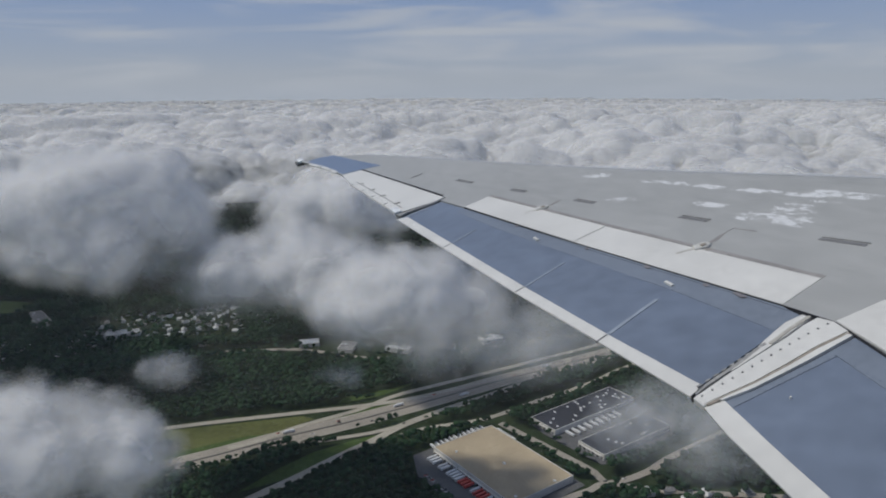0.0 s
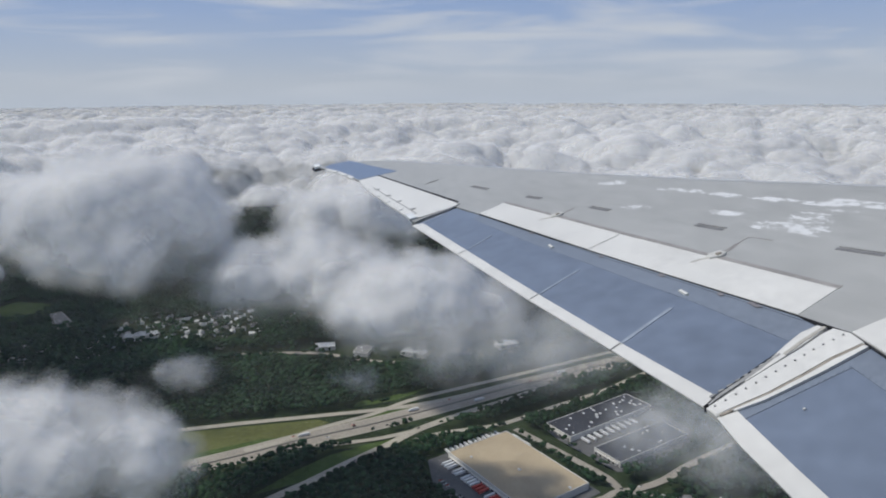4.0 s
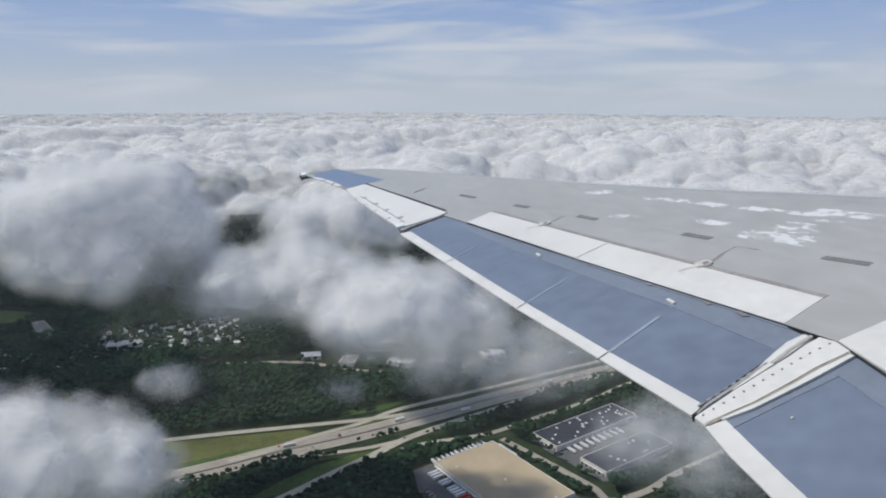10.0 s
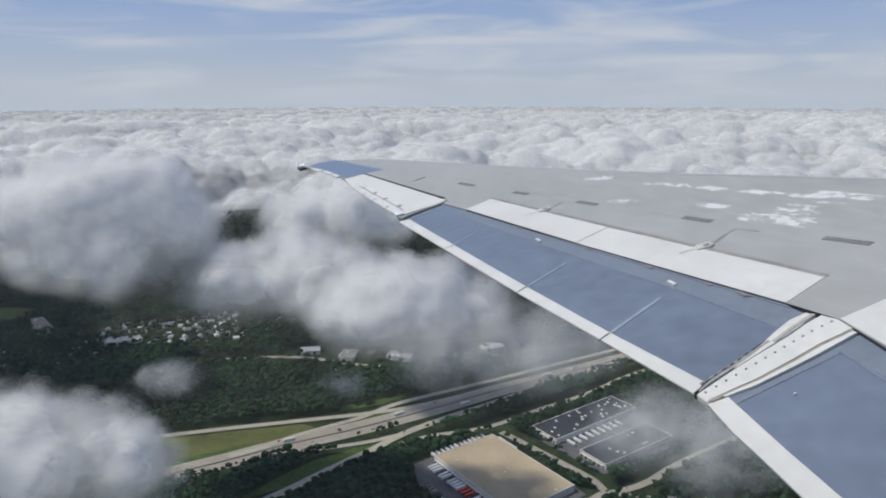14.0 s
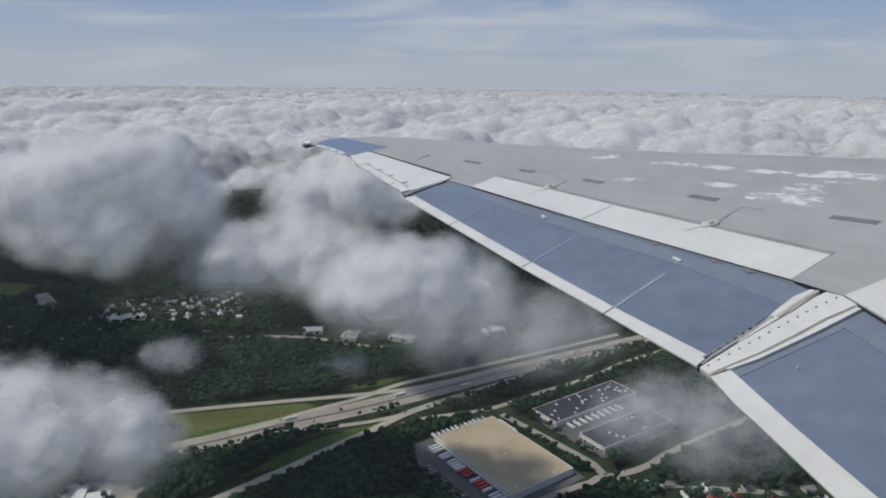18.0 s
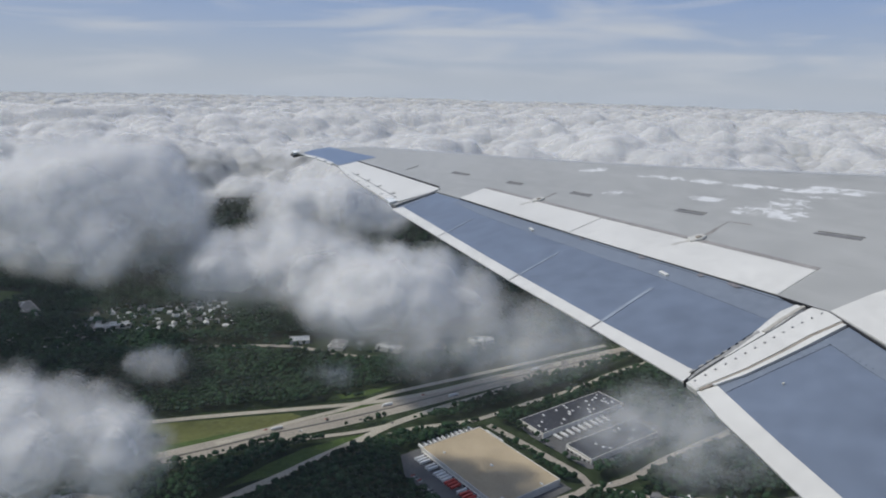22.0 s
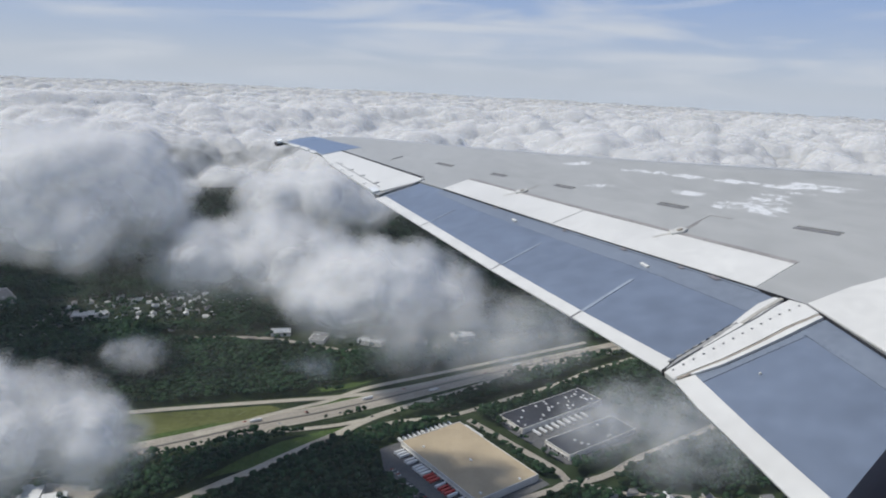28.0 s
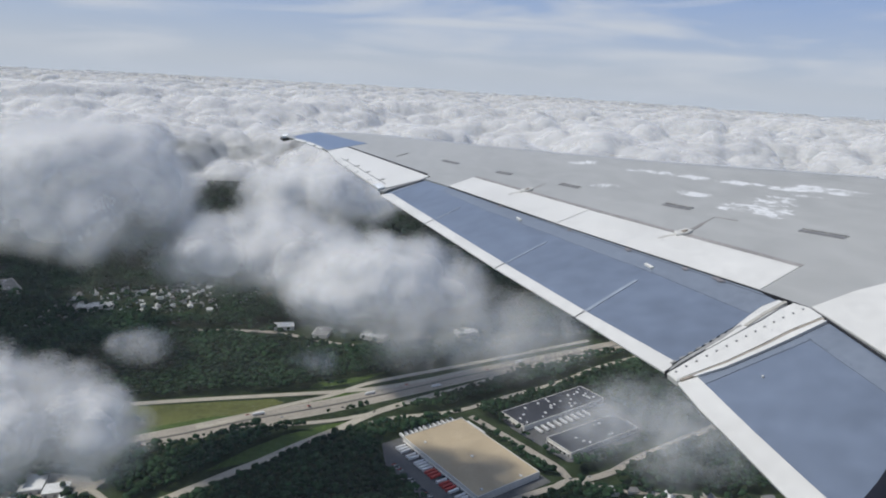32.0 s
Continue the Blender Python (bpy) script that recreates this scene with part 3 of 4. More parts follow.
def forest(name, x, y, rad, level, label):
    """One mesh of tree crowns, each an uneven tapered clump."""
    v0, f0 = ico(level)
    k = len(x)
    jit = 1 + (RNG.random((k, len(v0), 1)) - 0.5) * 1.0
    v = v0[None] * jit * np.stack([rad, rad, rad * (0.42 + 0.42 * RNG.random(k))], 1)[:, None]
    v[:, :, 2] += (rad * 0.9)[:, None] + (2 + RNG.random(k) * 3 + 7 * vnoise(np.stack([x / 38, y / 38, 0 * x], 1)))[:, None]
    v[:, :, 0] += x[:, None]
    v[:, :, 1] += y[:, None]
    f = f0[None] + (np.arange(k) * len(v0))[:, None, None]
    v, f = v.reshape(-1, 3), f.reshape(-1, 3)
    me = bpy.data.meshes.new(name)
    me.vertices.add(len(v))
    me.vertices.foreach_set("co", v.astype(np.float32).ravel())
    me.loops.add(f.size)
    me.loops.foreach_set("vertex_index", f.astype(np.int32).ravel())
    me.polygons.add(len(f))
    me.polygons.foreach_set("loop_start", np.arange(0, f.size, 3, dtype=np.int32))
    me.update(calc_edges=True)
    me.shade_smooth()
    me.materials.append(M_FOREST)
    return tagged(new(name, me), label, "trees", kind="stuff")


def scatter(x0, x1, y0, y1, step, wedge=0.85, keep=1.0):
    gx, gy = np.meshgrid(np.arange(x0, x1, step), np.arange(y0, y1, step))
    px = gx.ravel() + (RNG.random(gx.size) - 0.5) * step * 1.1
    py = gy.ravel() + (RNG.random(gx.size) - 0.5) * step * 1.1
    ok = (np.abs(px) < wedge * py + 60) & (RNG.random(gx.size) < keep)
    px, py = px[ok], py[ok]
    ok = ~blocked(px, py)
    return px[ok], py[ok]


x, y = scatter(-760, 700, 540, 980, 5.0)
forest("near_woodland", x, y, 1.9 + 3.4 * RNG.random(len(x)) ** 1.7, 1, "dense dark green broadleaf woodland beside the motorway")
x, y = scatter(-1150, 900, 980, 1500, 6.2)
forest("woodland", x, y, 2.8 + 2.6 * RNG.random(len(x)) ** 1.5, 1, "dense dark green broadleaf woodland behind the motorway")
x, y = scatter(-2000, 1200, 1500, 2600, 19)
forest("far_woodland", x, y, 9.0 + 6 * RNG.random(len(x)), 1, "distant dark green woodland under the clouds")
# scattered trees in the towns
sx = np.concatenate([RNG.uniform(-700, -356, 330), RNG.uniform(205, 460, 170), RNG.uniform(-420, -335, 30), RNG.uniform(-300, 170, 90)])
sy = np.concatenate([RNG.uniform(1140, 1325, 330), RNG.uniform(560, 690, 170), RNG.uniform(595, 665, 30), RNG.uniform(1055, 1160, 90)])
forest("garden_trees", sx, sy, 3.0 + 2.6 * RNG.random(len(sx)), 1, "scattered dark green garden trees between houses")

# ---- the wing ----
WING = Matrix(((0.89483, -0.3455, -0.28268, 1.3963), (0.33537, 0.93823, -0.0851, 3.4281), (0.29462, -0.01865, 0.95543, EYE - 1.5815), (0, 0, 0, 1)))
wing = empty("aircraft_wing", BANK @ WING, "grey airliner wing with white spoilers and blue-grey flaps", "aircraft wing")


def lerp_line(points, s):
    pts = sorted((y, x) for x, y in points)
    return float(np.interp(s, [p[0] for p in pts], [p[1] for p in pts]))


LEAD = [(4.48, -4.9), (4.03, -2.6), (3.223, 1.293), (3.024, 2.079), (2.705, 3.295), (2.31, 5.041), (1.848, 7.377), (1.336, 10.084), (1.045, 11.445), (0.645, 12.566), (0.207, 13.143), (-0.036, 13.354), (-0.10, 13.5)]
REAR = [(0.0, -4.9), (0.33, -2.6), (1.03, 0.0), (1.012, 0.37), (0.828, 2.625), (0.684, 4.97), (0.62, 5.70), (0.715, 5.74), (0.718, 6.02), (0.526, 9.78), (0.165, 9.90), (0.14, 10.8), (0.09, 11.675), (-0.02, 12.6), (-0.11, 13.5)]
stations = sorted(set([-2.6, -1.5, -0.5] + [p[1] for p in LEAD] + [p[1] for p in REAR] + [0.7, 1.0, 1.6, 2.9, 3.8, 4.4, 6.5, 7.0, 8.0, 8.6, 9.3, 11.0, 12.0, 12.9]))
sv, sf = [], []
PROFILE = 12
for s in stations:
    xl, xr = lerp_line(LEAD, s), lerp_line(REAR, s)
    thick = min(max(0.5 - 0.034 * (s + 2.6), 0.05), 0.55)
    c = max(xl - xr, 0.02)
    nose = min(0.16, c * 0.3)
    prof = [(xr, -thick * 0.5), (xr, 0.0), (xr + c * 0.3, 0.0), (xr + c * 0.6, 0.0), (xl - nose, 0.0), (xl - nose * 0.5, -0.006), (xl - nose * 0.2, -0.016), (xl, -0.04), (xl + nose * 0.12, -0.10), (xl, -0.18 * min(1, thick * 4)), (xl - nose, -thick * 0.8), (xr + c * 0.3, -thick)]
    sv += [(px_, s, pz_) for px_, pz_ in prof]
for i in range(len(stations) - 1):
    for j in range(PROFILE):
        a, b_ = i * PROFILE + j, i * PROFILE + (j + 1) % PROFILE
        sf.append((a, b_, b_ + PROFILE, a + PROFILE))
sf += [tuple(range(PROFILE - 1, -1, -1)), tuple(range((len(stations) - 1) * PROFILE, len(stations) * PROFILE))]
skin = bmesh.new()
vs_ = [skin.verts.new(v) for v in sv]
for f in sf:
    skin.faces.new([vs_[i] for i in f])
part("wing_skin", skin, M_SKIN, wing, "weathered grey painted upper skin with peeled patches")

# narrow bare-metal leading edge
part("leading_edge", strip([(x - 0.03, y) for x, y in LEAD[2:9]], 0.04, -0.008, 0.012), M_EDGE, wing, "thin bright leading edge strip")
part("tip_panel", prism([(0.57, 12.70), (0.20, 13.10), (0.02, 13.0), (0.02, 12.4), (0.13, 11.33), (0.19, 9.99), (0.52, 9.80), (0.85, 9.58), (0.74, 10.68)], 0.004, 0.008), M_TIP, wing, "pale blue painted wing tip panel")
part("navigation_light", prism([(-0.17, 13.42), (-0.05, 13.36), (-0.01, 13.52), (-0.04, 13.74), (-0.15, 13.78)], 0.03, 0.06, 0.012), M_GLASS, wing, "small bright glass light at the tip")
part("light_housing", prism([(-0.20, 13.38), (-0.05, 13.34), (-0.02, 13.6), (-0.08, 13.9), (-0.19, 13.86)], -0.04, 0.05), M_GAP, wing, "dark fairing behind the tip light")
for a_, b_ in ((12.55, 11.75), (11.65, 10.95), (10.85, 10.35)):
    xa, xb = lerp_line(REAR, a_), lerp_line(REAR, b_)
    part("tip_tab", prism([(xa - 0.05, a_), (xb - 0.05, b_), (xb + 0.03, b_ + 0.05), (xa + 0.03, a_ + 0.05)], 0.007, 0.02), M_WHITE, wing)

# aileron with its tab
aileron = part("aileron", prism([(0.157, 9.90), (0.515, 9.785), (0.708, 5.80), (0.57, 5.76), (0.15, 5.83), (0.02, 5.89), (0.033, 7.40), (0.088, 9.03)], 0.0, 0.02, 0.003), M_WHITE, wing, "white aileron")
part("aileron_tab", prism([(0.03, 6.1), (0.15, 6.1), (0.17, 8.75), (0.055, 8.85), (0.036, 7.4)], 0.006, 0.02), M_WHITE, aileron, "white trim tab")
part("tab_gap", prism([(0.15, 6.08), (0.172, 6.08), (0.19, 8.8), (0.168, 8.8)], 0.004, 0.02), M_SCUFF, aileron, "dirty hinge line")
for s in (6.35, 7.1, 7.75, 8.5):
    part("tab_fitting", prism([(0.15, s), (0.23, s - 0.02), (0.235, s + 0.04), (0.15, s + 0.06)], 0.008, 0.012), M_SCUFF, aileron, "grey hinge fitting")
    part("tab_joint", prism([(0.04, s + 0.18), (0.10, s + 0.18), (0.10, s + 0.21), (0.04, s + 0.21)], 0.009, 0.01), M_SLOT, aileron)
part("aileron_corner", prism([(0.0, 5.86), (0.10, 5.83), (0.12, 6.12), (0.02, 6.15)], 0.022, 0.05, 0.008), M_GLASS, aileron, "bright metal corner cap")
# black strips stand for the shaded gaps round the aileron
part("aileron_gap", prism([(0.51, 9.79), (0.545, 9.79), (0.745, 5.9), (0.71, 5.9)], 0.003, 0.03), M_GAP, wing, "dark hinge gap")
part("aileron_end_gap", prism([(0.0, 5.80), (0.02, 5.87), (0.58, 5.745), (0.60, 5.715), (0.4, 5.72), (0.16, 5.76)], -0.01, 0.05), M_GAP, wing, "dark gap at the flap's end")
part("end_seal", prism([(0.02, 5.66), (0.14, 5.70), (0.5, 5.69), (0.58, 5.71), (0.16, 5.76), (0.0, 5.79)], 0.002, 0.04), M_SCUFF, wing, "scuffed grey end seal")

# cove below the gaps: a plate coloured near-black to give their shade
part("flap_cove", prism([(0.30, 5.7), (0.9, 5.72), (1.2, 0.3), (1.2, -2.4), (0.2, -2.4), (0.5, 0.2)], -0.05, 0.10), M_GAP, wing, "dark cove behind the spoilers")

# outboard flap
FZ = -0.012
flap = part("outboard_flap", prism([(0.612, 5.66), (0.672, 4.95), (0.82, 2.6), (1.002, 0.36), (0.99, 0.21), (0.70, 0.165), (0.32, 0.09), (0.09, 0.045), (-0.02, 0.01), (-0.045, 2.1), (-0.035, 5.57), (0.08, 5.60)], FZ, 0.012, 0.002), M_FLAP, wing, "blue-grey outboard flap")
part("trailing_edge", prism([(-0.052, 5.585), (0.078, 5.52), (0.056, 3.0), (0.053, 2.145), (0.061, 0.9), (0.085, 0.04), (-0.03, -0.01), (-0.037, 0.9), (-0.056, 2.11)], FZ + 0.005, 0.009), M_WHITE, flap, "white trailing edge band")
part("flap_front", prism([(0.662, 4.95), (0.814, 2.6), (0.996, 0.36), (0.982, 0.22), (0.757, 0.20), (0.743, 1.11), (0.70, 1.71), (0.575, 3.84), (0.56, 4.95)], FZ + 0.0012, 0.003), M_FLAP_EDGE, flap, "lighter worn front strip of the flap")
part("front_dirt", prism([(0.775, 3.2), (0.822, 2.62), (1.003, 0.36), (0.985, 0.30), (0.965, 0.65), (0.83, 2.2)], FZ + 0.007, 0.008), M_FLAP_EDGE, flap, "grimy edge below the spoilers")
for s0, w0 in ((0.62, 0.10), (0.95, 0.05), (1.55, 0.07), (2.35, 0.05), (3.6, 0.06)):
    x0 = float(np.interp(s0, [0.36, 2.6, 4.95], [0.985, 0.805, 0.655]))
    part("rust_stain", prism([(x0, s0), (x0 + 0.012, s0 + w0), (x0 - 0.012, s0 + w0 * 1.3), (x0 - 0.03, s0 + 0.3 * w0)], FZ + 0.010, 0.003), M_RUST, flap, "brown stain at the flap's front")
part("end_line", strip([(0.10, 5.56), (0.45, 5.60)], 0.05, FZ + 0.005, 0.01), M_STREAK, flap, "pale line on the flap's end")
for (x0, s0), (x1, s1), wd in (((0.055, 2.145), (0.533, 2.30), 0.022), ((0.06, 0.925), (0.587, 1.085), 0.03), ((0.07, 3.885), (0.43, 4.045), 0.022)):
    part("panel_joint", strip([(x0, s0), ((x0 + x1) / 2, (s0 + s1) / 2 + 0.003), (x1, s1)], wd, FZ + 0.004, 0.008), M_STREAK, flap, "pale chordwise joint")
    part("joint_slit", strip([(-0.05, s0 - 0.03), (0.055, s0)], 0.012, FZ + 0.008, 0.01), M_SLOT, flap)
for x0, s0 in ((0.663, 3.07), (0.787, 1.208)):
    part("flap_clip", prism([(x0 - 0.016, s0 - 0.045), (x0 + 0.010, s0 - 0.05), (x0 + 0.013, s0 - 0.005), (x0 + 0.021, s0 + 0.045), (x0 - 0.002, s0 + 0.05), (x0 - 0.008, s0)], FZ + 0.016, 0.014, 0.001), M_WHITE, flap, "small white bracket")
for i in range(14):
    s0 = 0.3 + i * 0.09
    xx = float(np.interp(s0, [0.2, 1.11, 1.71, 3.84], [0.757, 0.743, 0.70, 0.575]))
    part("rivet", box(xx - 0.002, xx + 0.002, s0 - 0.006, s0 + 0.006, FZ + 0.002, FZ + 0.006), M_RIVET, flap)

# spoilers
spo = part("outer_spoiler", prism([(0.684, 4.995), (1.05, 5.06), (1.222, 2.69), (0.838, 2.632)], 0.006, 0.02, 0.003), M_WHITE, wing, "white outer spoiler panel")
spi = part("inner_spoiler", prism([(0.828, 2.612), (1.220, 2.672), (1.416, 0.447), (1.012, 0.372)], 0.006, 0.02, 0.003), M_WHITE, wing, "white inner spoiler panel")
part("inboard_spoiler", prism([(1.037, 0.006), (1.363, -0.018), (1.62, -0.08), (1.10, -2.3), (0.42, -2.3)], 0.006, 0.02, 0.003), M_WHITE, wing, "white inboard spoiler panel")
part("spoiler_seal", strip([(1.08, 5.07), (1.25, 2.69), (1.442, 0.45)], 0.045, 0.003, 0.008), M_SMUDGE, wing, "grey sealant line ahead of the spoilers")
# the shade below the spoilers' rear edges is laid on as black strips
part("spoiler_step", strip([(0.677, 4.99), (0.823, 2.62), (1.004, 0.37), (1.024, 0.01)], 0.006, 0.002, 0.03), M_GAP, wing, "dark gap under the spoilers")
part("inboard_step", strip([(1.024, 0.01), (0.70, -1.1), (0.4, -2.3)], 0.006, 0.004, 0.03), M_GAP, wing, "dark gap under the inboard spoiler")
for host, x0, s0 in ((spo, 1.13, 3.87), (spi, 1.32, 1.535)):
    part("actuator_fairing", prism([(x0 - 0.04, s0 - 0.03), (x0 + 0.05, s0 - 0.07), (x0 + 0.105, s0 - 0.05), (x0 + 0.10, s0 + 0.02), (x0 + 0.0, s0 + 0.05)], 0.024, 0.02, 0.006), M_FITTING, host, "pale hinge fairing")
    part("grease_ring", strip([(x0 - 0.17, s0 - 0.03), (x0 - 0.12, s0 + 0.05), (x0 - 0.06, s0 + 0.03), (x0 - 0.09, s0 - 0.03)], 0.007, 0.008, 0.003), M_FITTING, host, "greasy stain round the hinge")
for host, x0, s0 in ((spo, 1.13, 3.87), (spi, 1.32, 1.535)):
    part("oil_stain", strip([(x0 - 0.16, s0 + 0.05), (x0 - 0.08, s0 + 0.03), (x0 - 0.01, s0 - 0.01)], 0.022, 0.0075, 0.002), M_SEAL, host, "beige oil stain behind the hinge")
    part("hinge_pin", box(x0 + 0.02, x0 + 0.06, s0 - 0.05, s0 - 0.02, 0.02, 0.034), M_STAIN, host, "brown hinge pin")
    part("grime_streak", strip([(x0 + 0.12, s0), (x0 + 0.20, s0 + 0.01), (x0 + 0.30, s0 + 0.05)], 0.035, 0.002, 0.003), M_SMUDGE, wing, "brown grime ahead of the hinge")
part("skin_seam", strip([(1.40, 1.536), (1.62, 1.585), (1.76, 1.61), (1.80, 1.40)], 0.008, 0.003, 0.005), M_SMUDGE, wing, "faint seam line")

# slots in the skin
for (xa, sa), (xb, sb) in (((1.158, 6.477), (1.215, 6.005)), ((1.335, 4.993), (1.38, 4.686)), ((1.514, 3.736), (1.551, 3.406)), ((1.719, 2.233), (1.766, 1.922)), ((1.910, 0.905), (1.971, 0.570)), ((0.82, 7.652), (1.0, 7.66))):
    slot = part("drain_slot", strip([(xa, sa), (xb, sb)], 0.035 if xb - xa < 0.1 else 0.02, 0.004, 0.008), M_SLOT, wing, "dark oblong slot in the skin")
    part("slot_lip", strip([(xa + 0.035, sa), (xb + 0.035, sb)], 0.012, 0.010, 0.012), M_SCUFF, slot)


# fairing between the flaps
fair = part("flap_track_fairing", prism([(-0.03, -0.03), (0.261, 0.012), (0.493, 0.042), (0.73, 0.069), (0.894, 0.101), (1.012, 0.116), (1.028, 0.0), (0.994, -0.122), (0.917, -0.106), (0.748, -0.107), (0.524, -0.125), (0.278, -0.134), (-0.04, -0.122)], 0.004, 0.04, 0.008), M_WHITE, wing, "white riveted fairing between the flaps")
for i in range(14):
    u = i / 13
    xx, ss = 0.008 + 0.97 * u, float(np.interp(u, [0, 0.42, 0.81, 1], [-0.056, -0.021, 0.013, 0.013]))
    hole = bmesh.new()
    bmesh.ops.create_cone(hole, cap_ends=True, segments=8, radius1=0.0065, radius2=0.0065, depth=0.006, matrix=Matrix.Translation((xx, ss, 0.006)))
    part("bolt", hole, M_SLOT, fair)
# thin black strip coloured as the shade between flap and fairing
part("outer_gap", prism([(-0.03, -0.006), (0.10, 0.029), (0.32, 0.068), (0.70, 0.142), (0.70, 0.136), (0.32, 0.060), (0.10, 0.022), (-0.03, -0.014)], -0.002, 0.04), M_GAP, wing, "dark gap beside the fairing")
part("outer_lip", prism([(0.0, -0.010), (0.10, 0.026), (0.32, 0.062), (0.62, 0.122), (0.60, 0.108), (0.42, 0.060), (0.26, 0.030), (0.10, 0.006), (0.0, -0.018)], 0.001, 0.04), M_SCUFF, wing, "chipped grey lip beside the fairing")
part("outer_seal", prism([(0.30, 0.055), (0.50, 0.095), (0.71, 0.165), (0.86, 0.205), (0.985, 0.20), (0.985, 0.14), (0.86, 0.115), (0.70, 0.085), (0.45, 0.05), (0.28, 0.025)], 0.000, 0.04), M_WHITE, wing, "chipped white seal beside the fairing")
part("outer_grime", strip([(0.62, 0.085), (0.80, 0.125), (0.99, 0.15)], 0.022, 0.006, 0.02), M_SEAL, wing, "dirty seam")
for i in range(9):
    u = 0.05 + i * 0.065
    part("seal_chip", box(u, u + 0.035, 0.020 + u * 0.14, 0.034 + u * 0.14, -0.004, 0.003), M_SCUFF, wing)
part("inner_gap", strip([(-0.02, -0.128), (0.278, -0.144), (0.524, -0.137), (0.748, -0.118), (0.917, -0.118), (0.975, -0.13)], 0.018, 0.001, 0.04), M_STAIN, wing, "brown dirty gap beside the fairing")
part("inner_seal", prism([(0.05, -0.135), (0.278, -0.152), (0.524, -0.146), (0.748, -0.130), (0.96, -0.135), (0.965, -0.162), (0.66, -0.176), (0.459, -0.178), (0.23, -0.176), (0.06, -0.150)], 0.003, 0.05), M_WHITE, wing, "white seal beside the inboard flap")

# inboard flap
iflap = part("inboard_flap", prism([(0.063, -0.15), (0.23, -0.182), (0.459, -0.185), (0.66, -0.184), (0.982, -0.17), (0.67, -1.3), (0.36, -2.3), (-0.50, -2.3), (-0.219, -0.905), (-0.155, -0.60), (-0.113, -0.383), (-0.044, -0.138)], FZ, 0.012, 0.002), M_FLAP, wing, "blue-grey inboard flap")
part("trailing_edge", prism([(-0.044, -0.128), (0.071, -0.152), (0.005, -0.441), (-0.043, -0.654), (-0.112, -0.999), (-0.36, -2.3), (-0.52, -2.3), (-0.222, -0.905), (-0.158, -0.601), (-0.116, -0.383)], FZ + 0.005, 0.009), M_WHITE, iflap, "white trailing edge band")
part("flap_front", prism([(0.075, -0.16), (0.24, -0.188), (0.66, -0.19), (0.95, -0.178), (0.61, -1.32), (0.36, -2.2), (0.24, -2.2), (0.50, -1.24), (0.757, -0.237), (0.054, -0.224)], FZ + 0.003, 0.01), M_FLAP_EDGE, iflap, "lighter border of the flap")
for i in range(17):
    u = i / 16
    part("rivet", box(0.054 + 0.70 * u - 0.004, 0.054 + 0.70 * u + 0.004, -0.229, -0.226, FZ + 0.002, FZ + 0.006), M_RIVET, iflap)
for i in range(8):
    u = i / 7
    part("rivet", box(0.757 - 0.052 * u - 0.003, 0.757 - 0.052 * u + 0.003, -0.243 - 0.29 * u, -0.236 - 0.29 * u, FZ + 0.002, FZ + 0.006), M_RIVET, iflap)
part("flap_clip", prism([(0.305, -0.357), (0.317, -0.357), (0.317, -0.349), (0.305, -0.349)], FZ + 0.012, 0.01), M_WHITE, iflap, "small white mark")

# ---- the cabin side with its window, and the fuselage behind the camera ----
HOLE = []
for k in range(48):
    a = math.pi * 2 * (k + 0.5) / 48
    ca, sa = math.cos(a), math.sin(a)
    cq, sq_ = math.copysign(abs(ca) ** 0.667, ca), math.copysign(abs(sa) ** 0.667, sa)
    HOLE.append(((-0.02 + 0.2165 * cq) if ca > 0 else (-0.22 + 0.25 * cq), (0.06 + 0.22 * sq_) if sa > 0 else (-0.04 + 0.31 * sq_)))
OUTER = []
for hx, hz in HOLE:
    s = max(abs(hx) / 2.2, abs(hz) / 0.72)
    OUTER.append((hx / s, hz / s))
fv, ff = [], []
for yy in (0.20, 0.212):
    for ring in (HOLE, OUTER):
        fv += [(q[0], yy, EYE + q[1]) for q in ring]
for k in range(48):
    j = (k + 1) % 48
    ff += [(k, j, 48 + j, 48 + k), (96 + k, 144 + k, 144 + j, 96 + j), (k, 96 + k, 96 + j, j), (48 + k, 48 + j, 144 + j, 144 + k)]
cabin = tagged(raw("wall_cabin", fv, ff, M_CABIN), "dark cabin side lining with a rounded window opening", "wall", kind="structure")
cabin.data.materials.append(M_FUSE)
for k, poly in enumerate(cabin.data.polygons):
    poly.material_index = 1 if k % 4 == 1 else 0
pane = raw("window_pane", [(q[0] * 1.02, 0.207, EYE + q[1] * 1.02) for q in HOLE], [tuple(range(48))], M_PANE)
tagged(pane, "clear acrylic cabin window pane with an added milky haze", "window", kind="structure")
# the barrel of the fuselage, with a flat bay that the cabin side closes
sect = [(0.206, -0.72), (0.206, 0.72)]
for k in range(1, 9):
    a = math.pi / 2 * k / 8
    sect.append((0.206 - 1.75 * (1 - math.cos(a)), 0.72 + 0.95 * math.sin(a)))
sect += [(-3.088 - q[0], q[1]) for q in reversed(sect[2:-1])] + [(-3.294, 0.72), (-3.294, -0.72)]
for k in range(1, 16):
    a = math.pi * k / 16
    sect.append((-1.544 - 1.75 * math.cos(a), -0.72 - 1.75 * math.sin(a)))
n_ = len(sect)
tv, tf = [], []
cuts = [(-9.0, 0.55), (-7.5, 0.93), (-6.0, 1.0), (-2.2, 1.0), (2.2, 1.0), (9.0, 1.0), (11.0, 0.93), (12.5, 0.6)]
for xx, grow in cuts:
    tv += [(xx, -1.544 + (q[0] + 1.544) * grow, EYE + q[1] * grow) for q in sect]
